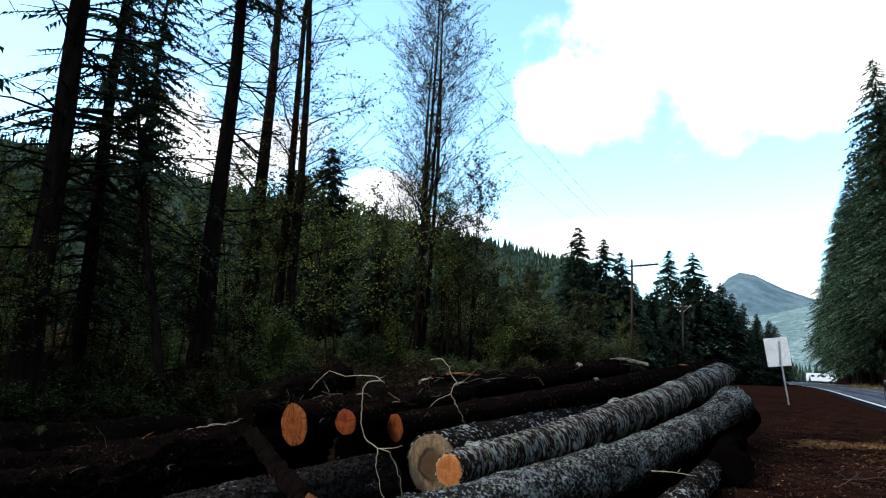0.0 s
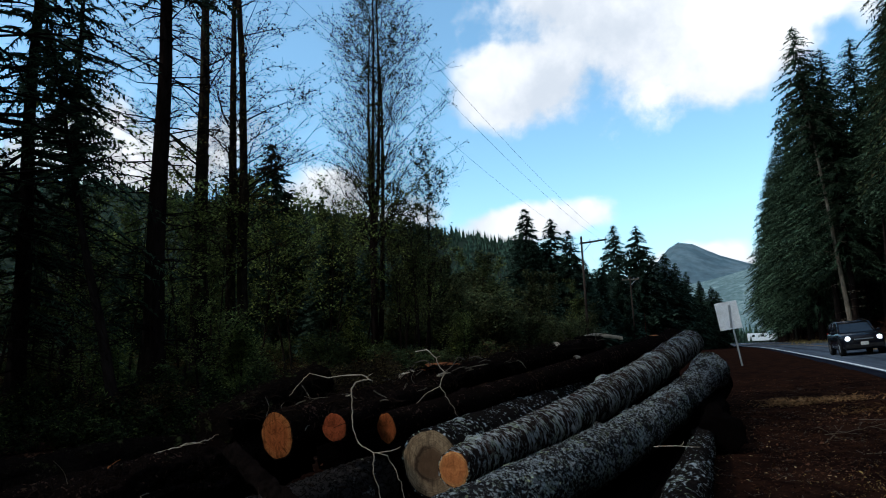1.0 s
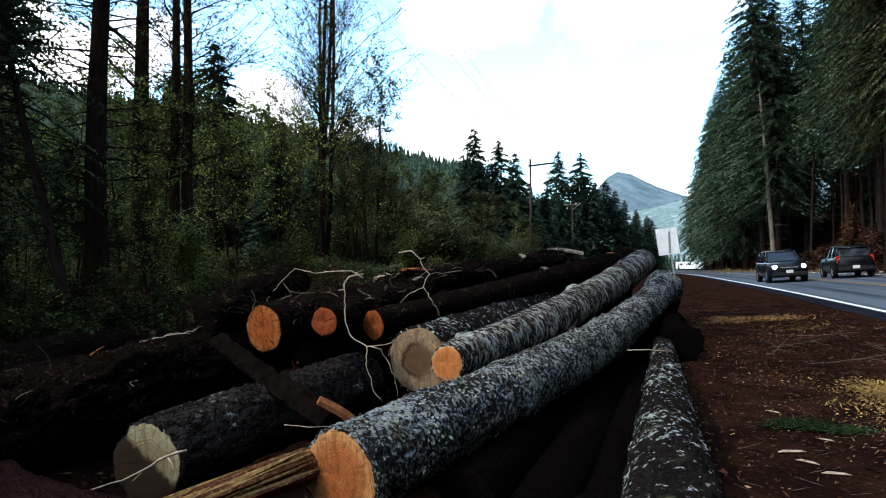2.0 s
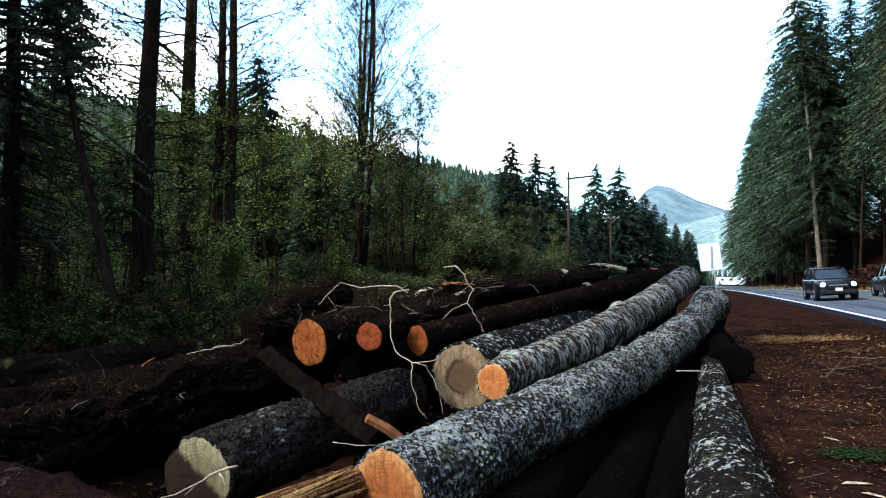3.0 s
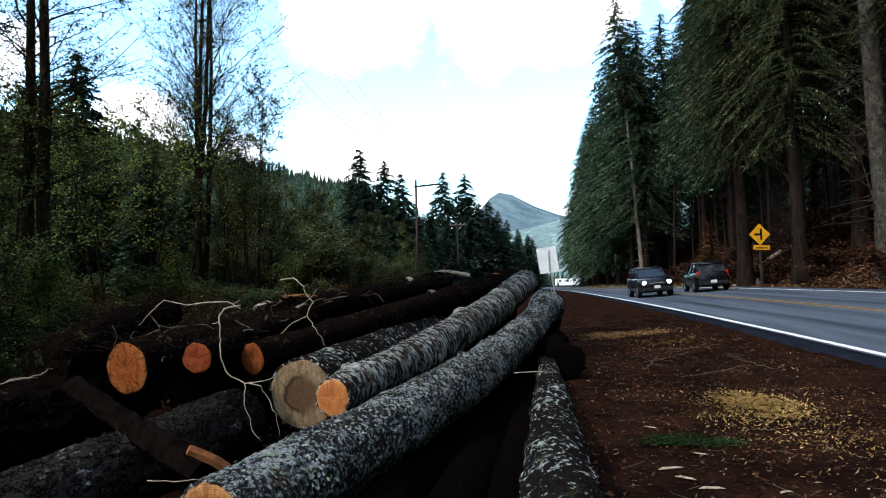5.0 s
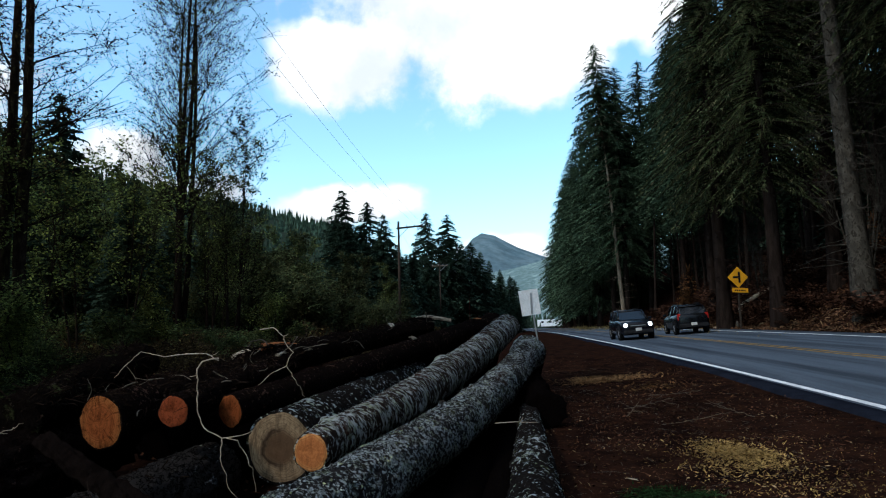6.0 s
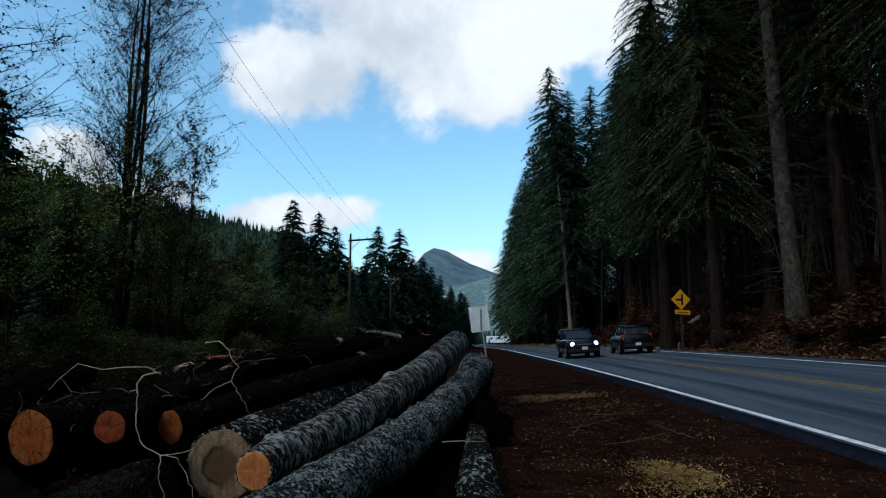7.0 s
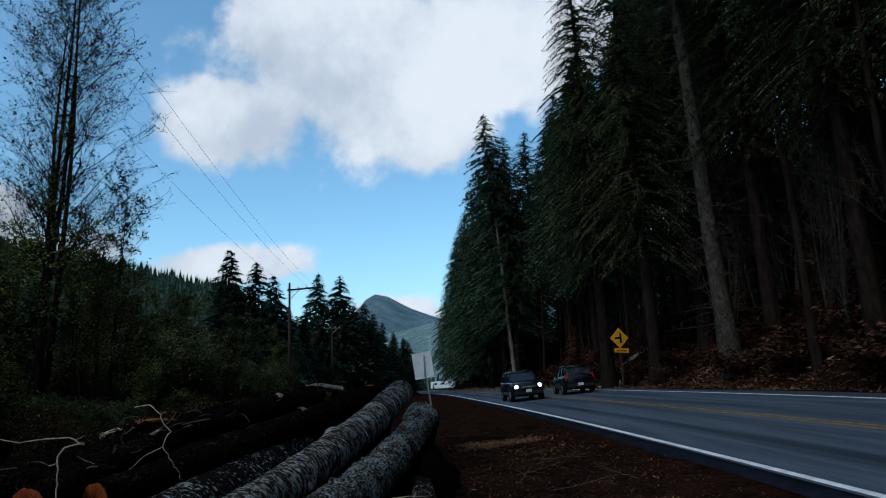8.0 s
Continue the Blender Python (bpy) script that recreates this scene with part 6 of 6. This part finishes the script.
M["trim"] = material("black_trim", (0.02, 0.02, 0.022), 0.6, 6, 0.2, None, 60, 0.0)
M["tail"] = material("red_tail_lens", (0.35, 0.02, 0.015), 0.25, 6, 0.2, None, 60, 0.0)
M["plate_white"] = material("plate", (0.6, 0.6, 0.58), 0.5, 6, 0.1, None, 60, 0.0)
M["van_white"] = material("white_van_paint", (0.78, 0.80, 0.82), 0.35, 2, 0.1, None, 60, 0.0)
lit = bpy.data.materials.new("lit_headlamp")
lit.use_nodes = True
lit.node_tree.nodes["Principled BSDF"].inputs["Emission Color"].default_value = (0.9, 0.95, 1.0, 1)
lit.node_tree.nodes["Principled BSDF"].inputs["Emission Strength"].default_value = 14.0
M["lamp"] = lit


def loft(stations):
    """Closed skin through cross sections, each a list of (x, z) at its y."""
    bm = bmesh.new()
    rings = [[bm.verts.new((x, y, z)) for x, z in ring] for y, ring in stations]
    n = len(rings[0])
    for a, b in zip(rings, rings[1:]):
        for k in range(n):
            bm.faces.new((a[k], a[(k + 1) % n], b[(k + 1) % n], b[k]))
    bm.faces.new(list(reversed(rings[0])))
    bm.faces.new(rings[-1])
    bmesh.ops.recalc_face_normals(bm, faces=bm.faces)
    return bm


def half(points):
    return points + [(-x, z) for x, z in reversed(points)]


def suv(at, turn, paint, label, lamps_on, tilt=0.0):
    """A mid-size sport utility car; its front looks along local -y."""
    car = tagged(new("car"), label, "car", "cars on the road")
    car.matrix_basis = Matrix.LocRotScale(at, Euler((0, tilt, turn)), None)
    low = []
    for y, w, z0, belt in ((-2.28, 0.62, 0.42, 0.72), (-2.22, 0.80, 0.30, 0.90), (-2.0, 0.90, 0.26, 1.00), (-1.4, 0.93, 0.26, 1.06), (-0.9, 0.94, 0.26, 1.10), (0.0, 0.94, 0.26, 1.10),
                           (1.2, 0.94, 0.26, 1.12), (1.9, 0.92, 0.28, 1.13), (2.2, 0.86, 0.34, 1.10), (2.28, 0.72, 0.44, 0.98)):
        low.append((y, half([(w * 0.88, z0), (w * 0.99, z0 + 0.16), (w, z0 + (belt - z0) * 0.55), (w * 0.97, belt - 0.07), (w * 0.88, belt)])))
    body = part("body", loft(low), M[paint], car, smooth=True)
    house = []
    for y, w0, w1, z1 in ((-0.98, 0.80, 0.78, 1.12), (-0.30, 0.83, 0.66, 1.62), (0.1, 0.84, 0.66, 1.67), (1.2, 0.84, 0.66, 1.67), (1.85, 0.81, 0.64, 1.60), (2.16, 0.78, 0.74, 1.13)):
        house.append((y, half([(w0, 1.06), (w0 - 0.01, 1.12), (w1 + 0.02, z1 - 0.05), (w1 - 0.06, z1)])))
    part("greenhouse", loft(house), M["glass"], car, "dark tinted glass", smooth=False)
    roof = [(y, half([(w, z), (w - 0.06, z + 0.045)])) for y, w, z in ((-0.36, 0.66, 1.595), (0.1, 0.70, 1.655), (1.2, 0.70, 1.655), (1.95, 0.66, 1.565))]
    part("roof", loft(roof), M[paint], car, smooth=True)
    for s in (-1, 1):
        for p, q in (((0.80, -0.98, 1.10), (0.69, -0.30, 1.62)), ((0.845, 0.45, 1.08), (0.70, 0.45, 1.66)), ((0.845, 1.35, 1.08), (0.70, 1.30, 1.66)), ((0.79, 2.14, 1.10), (0.68, 1.88, 1.58))):
            v, f = [], []
            tube(v, f, [Vector((p[0] * s, p[1], p[2])), Vector((q[0] * s, q[1], q[2]))], 0.045, 6)
            link("pillar", v, f, M[paint], car)
        part("roof_rail", box_bm(0.04, 1.7, 0.04, (0.60 * s, 0.8, 1.75), 0.01), M["trim"], car)
        part("mirror", box_bm(0.20, 0.12, 0.15, (1.02 * s, -0.70, 1.14), 0.04), M[paint], car)
        part("headlamp", cyl_bm(0.115, 0.14, (0.66 * s, -2.20, 0.80), "Y", 18, bevel=0.03), M["lamp" if lamps_on else "rim"], car, "round headlamp")
        part("tail_lamp", box_bm(0.18, 0.10, 0.36, (0.76 * s, 2.18, 0.98), 0.03), M["tail"], car, "red tail lamp")
        for y in (-1.38, 1.36):
            wheel = part("wheel", cyl_bm(0.20, 0.10, (0, 0, 0), "X", 20), M["trim"], car, m=pose(0.84 * s, y, 0.36))
            v, f = [], []
            ring = 28
            for i in range(ring):
                a = 2 * math.pi * i / ring
                for r, x in ((0.225, -0.10), (0.33, -0.12), (0.36, -0.09), (0.36, 0.09), (0.33, 0.12), (0.225, 0.10)):
                    v.append((x, r * math.cos(a), r * math.sin(a)))
            for i in range(ring):
                for k in range(6):
                    f.append((i * 6 + k, i * 6 + (k + 1) % 6, ((i + 1) % ring) * 6 + (k + 1) % 6, ((i + 1) % ring) * 6 + k))
            link("tyre", v, f, M["tyre"], wheel)
            bm = cyl_bm(0.235, 0.05, (0.07 * s, 0, 0), "X", 28)
            for i in range(5):
                a = 2 * math.pi * i / 5
                bmesh.ops.create_cube(bm, size=1.0, matrix=Matrix.Translation((0.10 * s, 0.11 * math.cos(a), 0.11 * math.sin(a))) @ Matrix.Rotation(a, 4, "X") @ Matrix.Diagonal((0.03, 0.2, 0.05, 1)))
            part("rim", bm, M["rim"], wheel, "alloy wheel rim")
            bm = cyl_bm(0.43, 0.03, (0.925 * s, y, 0.40), "X", 24)
            part("wheel_arch", bm, M["trim"], car)
    part("grille", box_bm(0.92, 0.06, 0.20, (0, -2.27, 0.74), 0.02), M["trim"], car, "black grille")
    part("chrome_bar", box_bm(0.80, 0.03, 0.04, (0, -2.31, 0.77), 0.01), M["rim"], car)
    part("bumper", box_bm(1.60, 0.16, 0.20, (0, -2.24, 0.44), 0.05), M["trim"], car)
    part("bumper", box_bm(1.60, 0.16, 0.22, (0, 2.24, 0.48), 0.05), M["trim"], car)
    for y in (-2.335, 2.335):
        part("number_plate", box_bm(0.32, 0.015, 0.16, (0, y, 0.56), 0.004), M["plate_white"], car, "pale number plate")
    return car


yy = 39.0
tilt_road = -math.atan(0.06)
suv((road_x(yy) + 1.75, yy, surface_z(road_x(yy) + 1.75, yy) - 0.0), 0.04, "car_paint", "dark sport utility car with lit headlamps on the road", True, tilt_road)
yy = 40.5
suv((road_x(yy) + 5.25, yy, surface_z(road_x(yy) + 5.25, yy)), math.pi - 0.02, "car_paint_blue", "black crossover car seen from behind on the road", False, -tilt_road)


for x, y, sc in ((9.2, 252, 1.5), (12.0, 250, 1.7), (15.0, 254, 1.6), (17.5, 249, 1.8), (6.8, 256, 1.3)):
    bush[2].put(x, y, sc, 1.3 * x, 0.15)


def box_truck(x, y, turn, length):
    """A white parked motor home: box, cab, windows, wheels."""
    z = ground_z(x, y)
    t = thing("motor_home", (x, y, z), "white parked motor home far down the road", "motor home", "parked motor homes", turn=turn)
    part("box", box_bm(2.3, length, 2.4, (0, 0, 1.75), 0.12), M["van_white"], t)
    part("cab", box_bm(2.1, 1.5, 1.5, (0, -length / 2 - 0.65, 1.25), 0.25), M["van_white"], t)
    part("windscreen", box_bm(1.8, 0.05, 0.6, (0, -length / 2 - 1.41, 1.6), 0.01), M["glass"], t)
    for s in (-1, 1):
        for k in (-0.25, 0.2):
            part("window", box_bm(0.03, 0.9, 0.6, (1.16 * s, k * length, 2.1), 0.01), M["glass"], t)
        for k in (-length / 2 - 0.5, length / 2 - 1.2):
            part("wheel", cyl_bm(0.4, 0.25, (0.98 * s, k, 0.4), "X", 18), M["tyre"], t, smooth=True)
    return t


box_truck(5.8, 232, 1.45, 6.0)
box_truck(13.0, 240, 1.7, 5.0)
